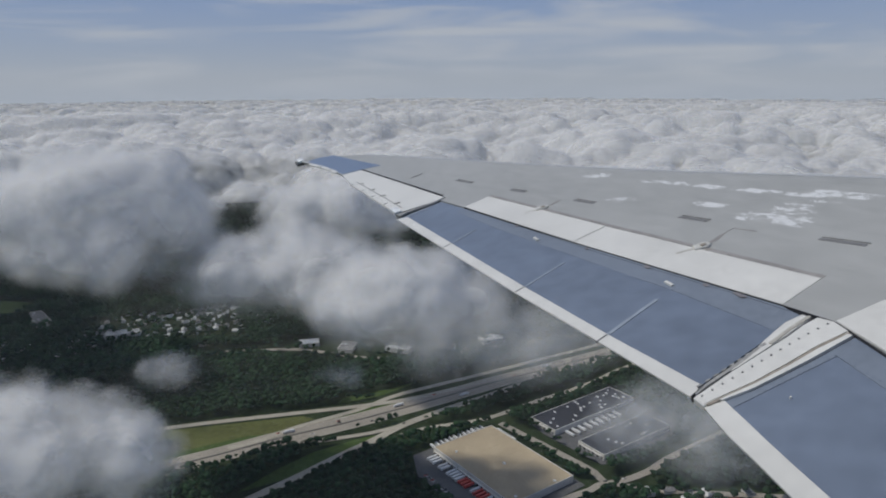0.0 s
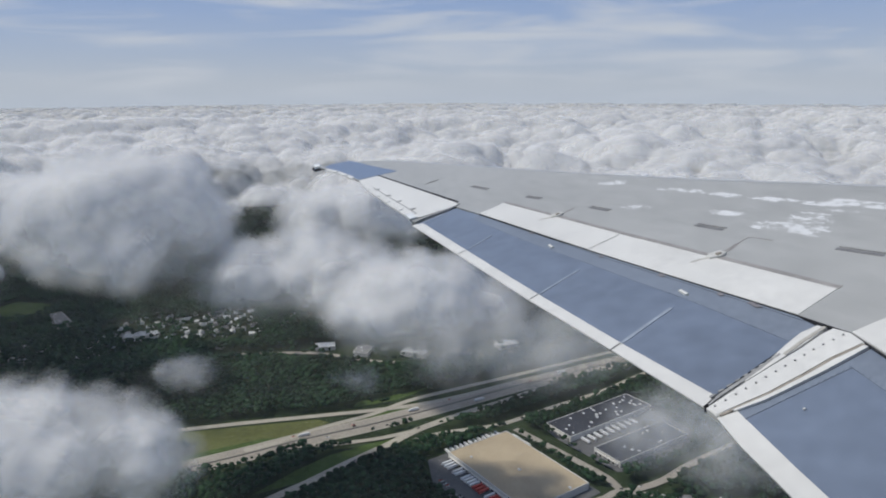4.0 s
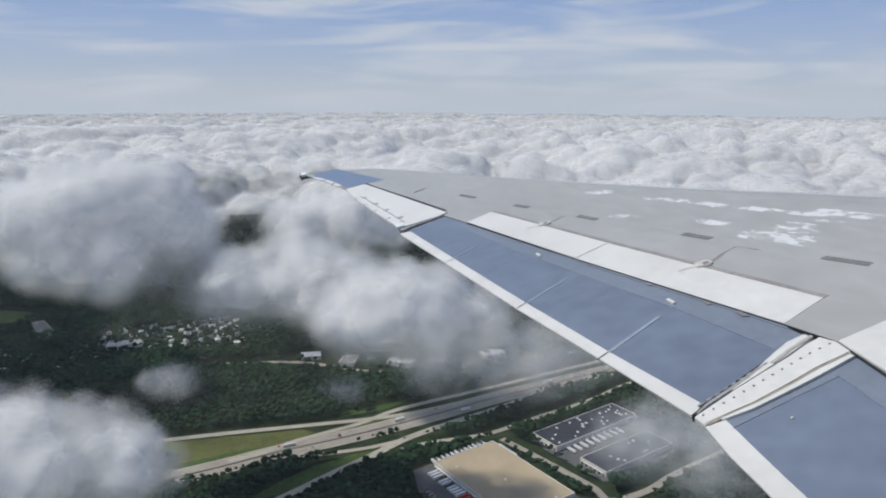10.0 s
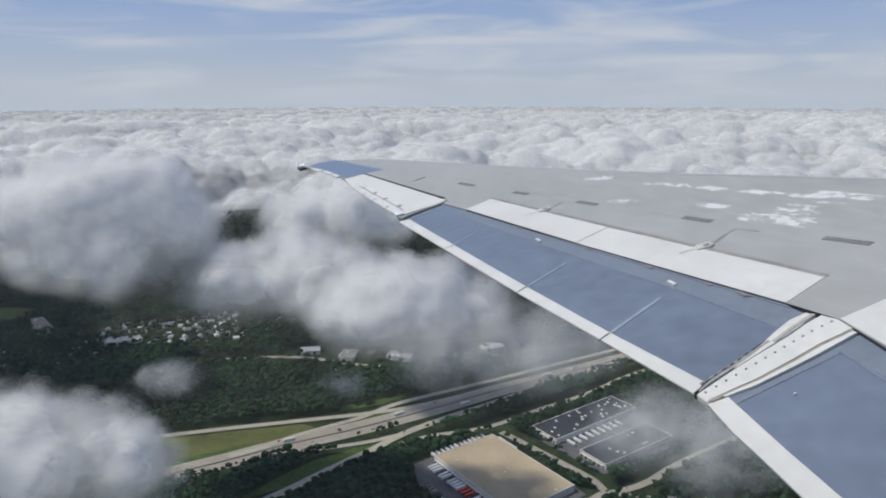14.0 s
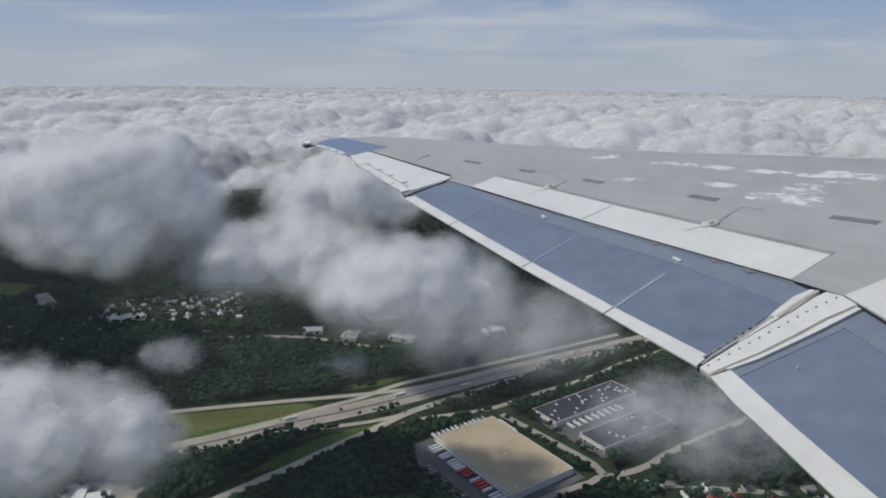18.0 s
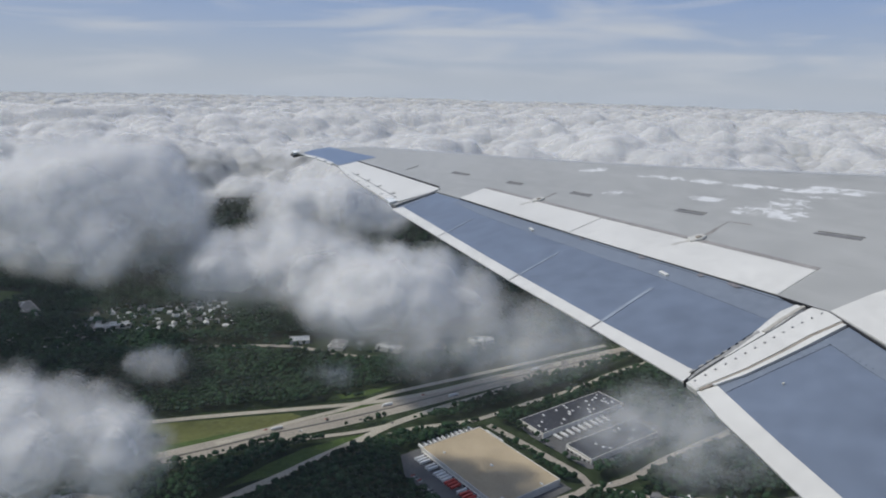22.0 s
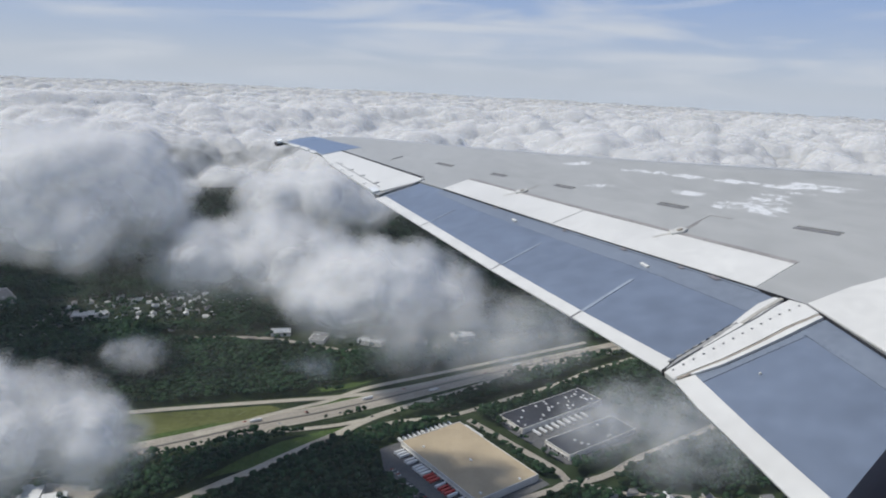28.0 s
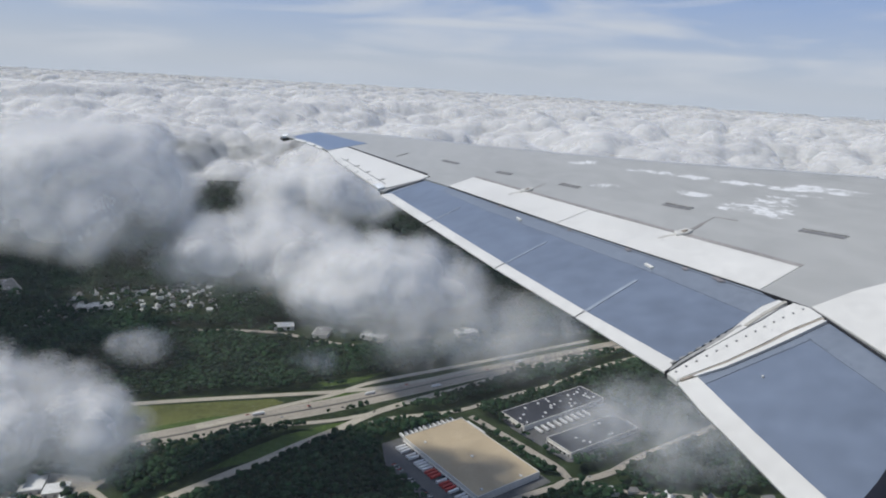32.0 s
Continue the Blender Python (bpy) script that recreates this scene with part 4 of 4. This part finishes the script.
for i in range(len(cuts) - 1):
    for k in range(n_):
        if k == 0 and i == 3:
            continue
        j = (k + 1) % n_
        tf.append((i * n_ + k, i * n_ + j, (i + 1) * n_ + j, (i + 1) * n_ + k))
tf += [tuple(range(n_ - 1, -1, -1)), tuple(range((len(cuts) - 1) * n_, len(cuts) * n_))]
fuselage = tagged(raw("fuselage_shell", tv, tf, M_FUSE), "white rounded fuselage barrel at the wing root", "fuselage", kind="structure")

for ob in (cabin, pane, fuselage):
    ob.matrix_world = BANK

# ---- clouds ----
def shells(inner, outer, core, fringe):
    """Depth in metres and density of nested shells, from the thick core out to the thin fringe."""
    n = len(fringe)
    return [(inner, core)] + [(inner + (outer - inner) * (k + 1) / n, a) for k, a in enumerate(fringe)]


FIRM = shells(10, -14, 0.97, [0.24, 0.21, 0.18, 0.155, 0.13, 0.105, 0.08, 0.055, 0.034, 0.016])
PUFF = shells(5, -7, 0.11, [0.09, 0.08, 0.065, 0.05, 0.03, 0.015])
WISP = shells(14, -13, 0.07, [0.065, 0.062, 0.058, 0.054, 0.048, 0.04, 0.03, 0.02, 0.01])


def knobs(g, x, y, z, r, sq, count):
    """A puff with smaller heads over its upper half."""
    out = [(x, y, z, r, sq)]
    for _ in range(count):
        a, e = g.uniform(0, 2 * math.pi), g.uniform(0.0, 1.3)
        q = r * g.uniform(0.34, 0.58)
        out.append((x + r * 0.78 * math.cos(a) * math.cos(e), y + r * 0.78 * math.sin(a) * math.cos(e), z + r * sq * 0.78 * math.sin(e), q, g.uniform(0.75, 1.0)))
    return out


def heap(cx, cy, cz, rx, ry, rz, count, rmin, rmax, seed):
    """Puffs heaped over a flat base within an ellipse."""
    g = np.random.default_rng(seed)
    out = []
    for k in range(count):
        a, d = k * 2.4 + g.uniform(-0.4, 0.4), math.sqrt((k + 0.5) / count)
        r = (rmin + (rmax - rmin) * (1 - d)) * g.uniform(0.85, 1.15)
        out += knobs(g, cx + rx * d * math.cos(a), cy + ry * d * math.sin(a), cz + rz * (1 - d * d) * g.uniform(0.5, 1.0), r, g.uniform(0.68, 0.9), 4)
    return out


CLOUDS = [
    # x, y, middle below the eye, half sizes, puffs, radii, base, knob, torn, cell, shells
    ("bright heaped white cumulus with a soft grey base", -345, 680, -160, 84, 44, 52, 11, 34, 60, -226, 42, 3, 4.4, FIRM),
    ("wide soft grey-white cumulus above the town", -165, 665, -194, 92, 36, 8, 12, 25, 40, -226, 36, 8, 4.4, FIRM),
    ("white cumulus standing beyond the wing tip's trail", -150, 930, -186, 84, 44, 12, 9, 28, 44, -228, 40, 6, 6.0, FIRM),
    ("soft white cumulus below the wing's edge", -40, 590, -202, 66, 32, 18, 9, 24, 44, -234, 32, 8, 4.2, FIRM),
    ("thin grey cloud trailing under the flap", 46, 545, -214, 84, 36, 10, 13, 19, 34, -240, 26, 14, 4.0, WISP),
    ("white cumulus head at the bank's end", -640, 950, -184, 80, 46, 18, 8, 30, 48, -226, 42, 6, 6.4, FIRM),
    ("pale rounded cloud rising from below", -322, 430, -262, 106, 54, 18, 17, 21, 40, -298, 30, 12, 3.6, FIRM),
    ("thin grey veil below the wing", 166, 420, -232, 48, 32, 8, 11, 15, 27, -252, 18, 12, 3.2, WISP),
    ("small torn grey puff above the woods", -262, 600, -268, 17, 9, 3, 7, 9, 15, -281, 11, 7, 1.8, PUFF),
    ("thin torn scrap of cloud above the woods", -110, 640, -292, 20, 9, 2, 6, 6, 10, -302, 9, 5, 1.8, PUFF),
]
for k, (label, cx, cy, cz, rx, ry, rz, count, r0, r1, base, knob, torn, cell, levels) in enumerate(CLOUDS):
    cl = cloud_mesh("cloud", heap(cx, cy, EYE + cz, rx, ry, rz, count, r0, r1, 100 + k), cell, levels, EYE + base, knob, torn)
    tagged(cl, label, "cloud", "clouds near the wing")


def domes(px, py, size, seed):
    """Union of round heads of uneven size on a plane, 0 to about 1."""
    p = np.stack([px / size, py / size], 1)
    i = np.floor(p).astype(int)
    best = np.zeros(len(p))
    for dx in (-1, 0, 1):
        for dy in (-1, 0, 1):
            c = i + (dx, dy)
            spot = CELL_SPOT[c[:, 0] % 16, c[:, 1] % 16, (seed + c[:, 0] // 16 * 3 + c[:, 1] // 16 * 5) % 16]
            r = 0.45 + 0.55 * spot[:, 2]
            d2 = ((c + spot[:, :2] - p) ** 2).sum(1)
            best = np.maximum(best, np.sqrt(np.maximum(r * r - d2, 0)))
    return best


def cloud_sea(name, cols, rows, lift, dense, label):
    """A sheet of cumulus heads with gaps, from beyond the wing to the horizon; the farthest part is drawn in on a
    smaller scale and thinned to stand in for haze.
    """
    ang = np.linspace(-0.77, 0.77, cols)
    far_ = 860 * (22 ** np.linspace(0, 1, rows))
    a, d = [q.ravel() for q in np.meshgrid(ang, far_)]
    px, py = d * np.sin(a), d * np.cos(a)
    flat = np.zeros_like(px)
    wx = px + 60 * (vnoise(np.stack([px / 150, py / 150, flat + 2.2], 1)) - 0.5)
    wy = py + 60 * (vnoise(np.stack([px / 150, py / 150, flat + 9.6], 1)) - 0.5)
    cover = fbm(np.stack([px / 520, py / 430, flat + 25.6], 1)) - 0.41 + np.clip((d - 900) / 2600, 0, 1) * 0.10 - np.clip((1150 - d) / 290, 0, 1) * 0.16
    big = domes(wx, wy, 180, 2)
    mid_ = domes(wx, wy, 98, 7)
    small = domes(wx + 31, wy, 40, 11)
    tiny = domes(wx, wy + 17, 19, 13) * np.clip((2600 - d) / 1200, 0, 1)
    top = 310 * cover + 92 * big + 66 * mid_ + 22 * small + 6 * tiny - 142
    top = np.where(top > 0, 0.74 * top, top)
    top = np.where(top > 50, 50 + 45 * np.tanh((top - 50) / 45), top)
    drawn = np.where(d < 1800, d, 1800 + 2950 * (1 - np.exp(-(d - 1800) / 2950)))
    s_ = drawn / d
    dip = 0.017 * drawn * np.clip((d - 1000) / 4500, 0, 1) ** 0.8
    floor_ = np.clip((d - 1250) / 700, 0, 1)
    under = 34 * (fbm(np.stack([px / 170, py / 170, flat + 30.5], 1)) - 0.5)
    z = EYE - dip + s_ * (-205 + under + np.maximum(top, -12 - 45 * floor_) + lift)
    v = np.stack([px * s_, py * s_, z], 1)
    # density falls with distance, which paints haze over the far cloud
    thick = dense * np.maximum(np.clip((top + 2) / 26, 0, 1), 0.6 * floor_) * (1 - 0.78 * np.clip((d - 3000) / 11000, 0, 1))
    n = np.arange(rows * cols).reshape(rows, cols)
    q = np.stack([n[:-1, :-1], n[:-1, 1:], n[1:, 1:], n[1:, :-1]], -1).reshape(-1, 4)
    q = q[((top > -6) | (d > 1250))[q].any(1)]
    used = np.unique(q)
    back = np.zeros(rows * cols, int)
    back[used] = np.arange(len(used))
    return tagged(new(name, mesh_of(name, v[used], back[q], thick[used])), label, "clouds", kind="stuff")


def haze_sheet(name, label):
    """A pale see-through sheet put in for air haze over the woods, denser with distance."""
    ang, far_ = np.linspace(-0.8, 0.8, 60), 520 * (9 ** np.linspace(0, 1, 60))
    a, d = [q.ravel() for q in np.meshgrid(ang, far_)]
    v = np.stack([d * np.sin(a), d * np.cos(a), 60 + 12 * vnoise(np.stack([d * np.sin(a) / 300, d * np.cos(a) / 300, 0 * d], 1))], 1)
    n = np.arange(3600).reshape(60, 60)
    q = np.stack([n[:-1, :-1], n[:-1, 1:], n[1:, 1:], n[1:, :-1]], -1).reshape(-1, 4)
    thick = np.clip((d - 520) / 1700, 0, 1) ** 1.2 * 0.13
    return tagged(new(name, mesh_of(name, v, q, thick)), label, "haze", kind="stuff")


haze_sheet("haze", "thin pale sheet standing for haze over the woods")
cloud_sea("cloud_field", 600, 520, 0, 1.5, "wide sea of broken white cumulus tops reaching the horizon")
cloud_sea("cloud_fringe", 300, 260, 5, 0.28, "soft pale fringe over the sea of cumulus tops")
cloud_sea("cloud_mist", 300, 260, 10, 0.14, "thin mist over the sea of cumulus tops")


# ---- buildings on the ground ----
def site_pose(x, y, turn, z=0.0):
    return pose(x, y, z, 0, 0, turn)


lot = part("truck_yard", prism([(33, 619), (-33, 709), (-41, 758), (57, 831), (159, 693), (67, 626)], 0.62, 0.5), M_ASPHALT)
tagged(lot, "dark asphalt yard round a tan-roofed warehouse", "yard", kind="structure")
yard = part("loading_yard", prism([(187, 736), (127, 811), (114, 839), (245, 934), (310, 842), (300, 808), (210, 741)], 0.60, 0.5), M_ASPHALT)
tagged(yard, "dark asphalt loading yard between two warehouses", "yard", kind="structure")
for k in range(26):
    u = k / 25
    part("bay_line", box(-0.12, 0.12, -7, 7, 0.0, 0.03), M_LINE, lot).matrix_basis = site_pose(-36 + 80 * u, 740 - 110 * u, 36 + 90, 0.64)


def warehouse(name, x, y, turn, w, d, h, roof_mat, label, doors_side=-1, units=0, seed=1):
    """A flat-roofed shed w by d: walls with a parapet, a sunk roof, dock doors and roof units."""
    g = random.Random(seed)
    ob = empty(name, site_pose(x, y, turn), label, "warehouse", "warehouses by the motorway")
    t = 0.9
    for nm, a in (("wall", (-w / 2, w / 2, -d / 2, -d / 2 + t)), ("wall", (-w / 2, w / 2, d / 2 - t, d / 2)), ("wall", (-w / 2, -w / 2 + t, -d / 2 + t, d / 2 - t)), ("wall", (w / 2 - t, w / 2, -d / 2 + t, d / 2 - t))):
        part(nm, box(*a, 0, h), M_WALL, ob)
    part("roof", box(-w / 2 + t, w / 2 - t, -d / 2 + t, d / 2 - t, h - 1.6, h - 0.7), roof_mat, ob)
    for k in range(1, int(d // 26)):
        part("roof_seam", box(-w / 2 + t, w / 2 - t, -d / 2 + k * 26, -d / 2 + k * 26 + 0.35, h - 0.7, h - 0.62), roof_mat, ob)
    n_ = int(d // 7)
    for k in range(n_):
        yy = -d / 2 + (k + 0.5) * d / n_
        part("dock_door", box(doors_side * (w / 2 + 0.15) - 0.15, doors_side * (w / 2 + 0.15) + 0.15, yy - 1.6, yy + 1.6, 0.8, 4.4), M_WINDOW if k % 3 else M_ROOFGREY, ob)
    part("canopy", box(doors_side * (w / 2 + 1.0) - 1.0, doors_side * (w / 2 + 1.0) + 1.0, -d / 2 + 4, d / 2 - 4, 4.8, 5.3), M_WALL, ob, "pale canopy over the dock doors")
    for k in range(units):
        ux, uy = g.uniform(-w / 2 + 5, w / 2 - 5), g.uniform(-d / 2 + 5, d / 2 - 5)
        s1, s2 = g.uniform(0.7, 1.5), g.uniform(0.8, 2.2)
        part("roof_unit", prism([(ux - s1, uy - s2), (ux + s1, uy - s2), (ux + s1, uy + s2), (ux - s1, uy + s2)], h + 0.7, 1.5, 0.2), M_ROOFWHITE, ob, "white rooftop air unit")
    return ob


warehouse("warehouse", 65, 731, 36, 93, 147, 9.5, M_TAN, "big flat warehouse with a tan gravel roof", -1, 4, 1)
warehouse("warehouse", 192, 870, 36, 158, 46, 8.5, M_DARKROOF, "flat dark-roofed warehouse dotted with roof units", -1, 26, 2)
warehouse("warehouse", 231, 798, 35, 126, 43, 8.5, M_DARKROOF, "smaller flat dark-roofed warehouse with pale walls", -1, 8, 3)
warehouse("warehouse", -790, 1252, -48, 80, 26, 9, M_ROOFGREY, "distant grey-roofed hall in the woods", -1, 3, 4)

for k, (bx, by, bt, bw, bd, bh, roof, lab) in enumerate((
    (-240, 1125, 12, 34, 22, 7, M_ROOFWHITE, "white flat-roofed shop beside the road"), (-170, 1105, -8, 26, 36, 7, M_ROOFGREY, "grey flat-roofed shop beside the road"),
    (-80, 1098, -18, 44, 24, 8, M_ROOFWHITE, "long white-roofed store with parking"), (0, 1112, 18, 28, 28, 7, M_TAN, "tan flat-roofed store beside the road"),
    (80, 1140, 24, 40, 26, 8, M_ROOFWHITE, "white-roofed store at the edge of the woods"), (-590, 1172, 16, 60, 26, 8, M_ROOFWHITE, "long white-roofed hall beside the town"))):
    warehouse("store", bx, by, bt, bw, bd, bh, roof, lab, -1, 3, 20 + k)


def truck():
    """A lorry: box trailer, cab with windscreen, wheels."""
    ob = empty("truck", None, "white box lorry on the motorway", "truck", "lorries on the ground")
    part("trailer", prism([(-8, -1.3), (4.6, -1.3), (4.6, 1.3), (-8, 1.3)], 4.0, 2.9, 0.12), M_VAN, ob)
    cab = part("cab", prism([(5.0, -1.2), (7.4, -1.2), (7.4, 1.2), (5.0, 1.2)], [3.5, 3.0, 3.0, 3.5], 2.6, 0.2), M_VAN, ob)
    part("windscreen", box(7.35, 7.5, -1.0, 1.0, 1.9, 2.8), M_WINDOW, cab)
    for wx in (-6.6, -5.2, 2.6, 6.3):
        for wy in (-1.05, 1.05):
            bm = bmesh.new()
            bmesh.ops.create_cone(bm, cap_ends=True, segments=10, radius1=0.52, radius2=0.52, depth=0.34, matrix=Matrix.Translation((wx, wy, 0.52)) @ Matrix.Rotation(math.pi / 2, 4, "X"))
            part("wheel", bm, M_TYRE, ob)
    return ob


def trailer(mat, colour):
    ob = empty("trailer", None, colour + " parked box trailer in the yard", "trailer", "trailers in the yards")
    part("body", prism([(-7, -1.3), (7, -1.3), (7, 1.3), (-7, 1.3)], 4.0, 2.9, 0.12), mat, ob)
    part("axle", box(-5.8, -3.6, -1.2, 1.2, 0, 1.1), M_TYRE, ob)
    part("landing_leg", box(4.2, 4.5, -1.0, 1.0, 0, 1.1), M_LINE, ob)
    return ob


def car(mat, colour):
    ob = empty("car", None, colour + " car on the road", "car", "cars on the roads")
    body = part("body", prism([(-2.2, -0.85), (2.1, -0.85), (2.25, -0.5), (2.25, 0.5), (2.1, 0.85), (-2.2, 0.85)], 0.95, 0.65, 0.12), mat, ob)
    part("cabin", prism([(-1.6, -0.7), (0.9, -0.7), (0.9, 0.7), (-1.6, 0.7)], 1.45, 0.5, 0.18), M_WINDOW, body)
    for wx in (-1.35, 1.35):
        for wy in (-0.75, 0.75):
            bm = bmesh.new()
            bmesh.ops.create_cone(bm, cap_ends=True, segments=10, radius1=0.33, radius2=0.33, depth=0.22, matrix=Matrix.Translation((wx, wy, 0.33)) @ Matrix.Rotation(math.pi / 2, 4, "X"))
            part("wheel", bm, M_TYRE, ob)
    return ob


PLACES = random.Random(11)
# trailers backed to the docks of the big warehouse, the middle ones red
u1, v1 = Vector((math.cos(radians(36)), math.sin(radians(36)))), Vector((-math.sin(radians(36)), math.cos(radians(36))))
white_t, red_t = trailer(M_VAN, "white"), trailer(M_RED, "red")
c0 = Vector((65, 731))
white_used = red_used = False
for k in range(24):
    if k in (3, 9, 17, 20):
        continue
    q = c0 - u1 * (46.5 + 9.5) + v1 * (-66 + k * 5.6)
    m = site_pose(q.x, q.y, 36 + 180 + PLACES.uniform(-1, 1), 0.64)
    red = 5 <= k <= 12 and k != 8
    if red and not red_used:
        red_t.matrix_basis, red_used = m, True
    elif not red and not white_used:
        white_t.matrix_basis, white_used = m, True
    else:
        copy_thing(red_t if red else white_t, m)
for k in range(12):
    q = c0 + v1 * (74 + 8) + u1 * (-40 + k * 7.2)
    copy_thing(white_t, site_pose(q.x, q.y, 126 + PLACES.uniform(-2, 2), 0.64))
for k in range(9):
    q = Vector((192, 870)) - v1 * (23 + 10) + u1 * (-62 + k * 11.5)
    copy_thing(white_t, site_pose(q.x, q.y, 126, 0.64))
for k in range(5):
    q = c0 + u1 * 54 + v1 * (62 - k * 5)
    copy_thing(white_t, site_pose(q.x, q.y, 126, 0.64))
# traffic
lorry, cars_ = truck(), [car(M_VAN, "white"), car(M_DARKCAR, "dark"), car(M_RED, "red")]
first = {id(q): True for q in [lorry] + cars_}


def drive(ob, road, at, offset):
    width, line = LINES[road]
    i = min(int(at * (len(line) - 2)), len(line) - 2)
    d = (line[i + 1] - line[i]).normalized()
    q = line[i] + Vector((-d.y, d.x)) * offset
    turn = math.degrees(math.atan2(d.y, d.x)) + (180 if offset > 0 else 0)
    z = 0.5 + 0.12 * list(ROADS).index(road) + (0.05 if road == "motorway" else 0.0)
    m = site_pose(q.x, q.y, turn, z)
    if first[id(ob)]:
        ob.matrix_basis, first[id(ob)] = m, False
    else:
        copy_thing(ob, m)


for k in range(8):
    drive(lorry, "motorway", 0.30 + 0.045 * k + PLACES.uniform(-0.01, 0.01), PLACES.choice((-12, -8, 8, 12)))
for k in range(34):
    drive(cars_[PLACES.choice((0, 1, 1, 2))], "motorway", PLACES.uniform(0.25, 0.75), PLACES.choice((-13, -9, -5, 5, 9, 13)))
for road in ("slip_road", "cross_road", "side_road", "access_road", "estate_road"):
    for k in range(3):
        drive(cars_[PLACES.choice((0, 1, 1))], road, PLACES.uniform(0.2, 0.8), PLACES.choice((-2.2, 2.2)))


# cars parked along the far side of the truck yard
for k in range(32):
    if PLACES.random() < 0.2:
        continue
    q = c0 - u1 * (82 + PLACES.uniform(-0.6, 0.6)) + v1 * (-58 + k * 3.1)
    parked = copy_thing(cars_[PLACES.choice((0, 0, 1, 1, 2))], site_pose(q.x, q.y, 36 + PLACES.choice((0, 180)), 0.62))
    tagged(parked, parked["label"].replace("on the road", "parked in the truck yard"), "", "cars parked in the yard")


def house(wall_mat, roof_mat, label, w=9.0, d=13.0, h=3.2):
    ob = empty("house", None, label, "house", "houses among the trees")
    part("wall", box(-w / 2, w / 2, -d / 2, d / 2, 0, h), wall_mat, ob)
    bm = bmesh.new()
    e = 0.5
    pts = [(-w / 2 - e, -d / 2 - e, h), (w / 2 + e, -d / 2 - e, h), (0, -d / 2 - e, h + 2.6), (-w / 2 - e, d / 2 + e, h), (w / 2 + e, d / 2 + e, h), (0, d / 2 + e, h + 2.6)]
    v = [bm.verts.new(p) for p in pts]
    for f in ((0, 1, 2), (5, 4, 3), (0, 2, 5, 3), (2, 1, 4, 5), (0, 3, 4, 1)):
        bm.faces.new([v[i] for i in f])
    roof = part("roof", bm, roof_mat, ob)
    part("chimney", box(0.8, 1.6, 1.0, 1.8, h + 1.2, h + 3.4), M_ROOFGREY, roof)
    part("door", box(w / 2, w / 2 + 0.12, -0.5, 0.5, 0, 2.1), M_WINDOW, ob)
    for yy in (-4.2, 3.8):
        part("window", box(w / 2, w / 2 + 0.1, yy - 0.7, yy + 0.7, 1.0, 2.2), M_WINDOW, ob)
    return ob


kinds = [house(M_WALL, M_ROOFWHITE, "small house with a pale roof"), house(M_WALL, M_ROOFGREY, "small house with a grey shingle roof"), house(M_WALL, M_ROOFRED, "small house with a red roof"), house(M_ROOFWHITE, M_ROOFWHITE, "white house with a white roof")]
for q in kinds:
    first[id(q)] = True


def put(ob, m):
    if first[id(ob)]:
        ob.matrix_basis, first[id(ob)] = m, False
    else:
        copy_thing(ob, m)


for row in range(8):
    for col in range(13):
        if PLACES.random() < 0.22:
            continue
        x = -665 + col * 25 + row * 5 + PLACES.uniform(-5, 5)
        y = 1150 + row * 22 + col * 4 + PLACES.uniform(-5, 5)
        put(PLACES.choice((kinds[0], kinds[3], kinds[3], kinds[1])), site_pose(x, y, PLACES.choice((20, 110)) + PLACES.uniform(-8, 8), 0))
for row in range(6):
    for col in range(10):
        if PLACES.random() < 0.3:
            continue
        x = 222 + col * 23 + PLACES.uniform(-5, 5)
        y = 572 + row * 21 + PLACES.uniform(-5, 5)
        put(PLACES.choice((kinds[0], kinds[1], kinds[1], kinds[2], kinds[3])), site_pose(x, y, PLACES.choice((10, 100)) + PLACES.uniform(-12, 12), 0))
for k in range(22):
    x, y = PLACES.uniform(-950, 100), PLACES.uniform(1040, 1130)
    put(kinds[PLACES.choice((0, 1, 3))], site_pose(x, y, PLACES.uniform(0, 180), 0))


def shed(x, y, turn, w, d, label):
    ob = empty("shed", site_pose(x, y, turn), label, "shed", "white sheds in the woods")
    part("wall", box(-w / 2, w / 2, -d / 2, d / 2, 0, 5), M_WALL, ob)
    part("roof", prism([(-w / 2 - 0.4, -d / 2 - 0.4), (w / 2 + 0.4, -d / 2 - 0.4), (w / 2 + 0.4, d / 2 + 0.4), (-w / 2 - 0.4, d / 2 + 0.4)], [5.6, 6.4, 6.4, 5.6], 0.5), M_ROOFWHITE, ob)
    for k in range(3):
        part("roller_door", box(-w / 2 + 2 + k * (w - 6) / 2, -w / 2 + 5 + k * (w - 6) / 2, -d / 2 - 0.12, -d / 2, 0, 3.6), M_ROOFGREY, ob)


part("clearing", prism([(-425, 596), (-345, 592), (-332, 660), (-420, 668)], 0.32, 0.3), M_ROAD)
tagged(bpy.data.objects["clearing"], "pale gravel clearing in the woods", "yard", kind="structure")
shed(-400, 640, 15, 22, 30, "white-roofed metal shed in a forest clearing")
shed(-372, 632, 15, 24, 18, "low white-roofed shed in a forest clearing")
shed(-352, 612, 15, 16, 24, "narrow white-roofed shed in a forest clearing")
shed(-404, 606, 15, 20, 14, "small white-roofed shed in a forest clearing")
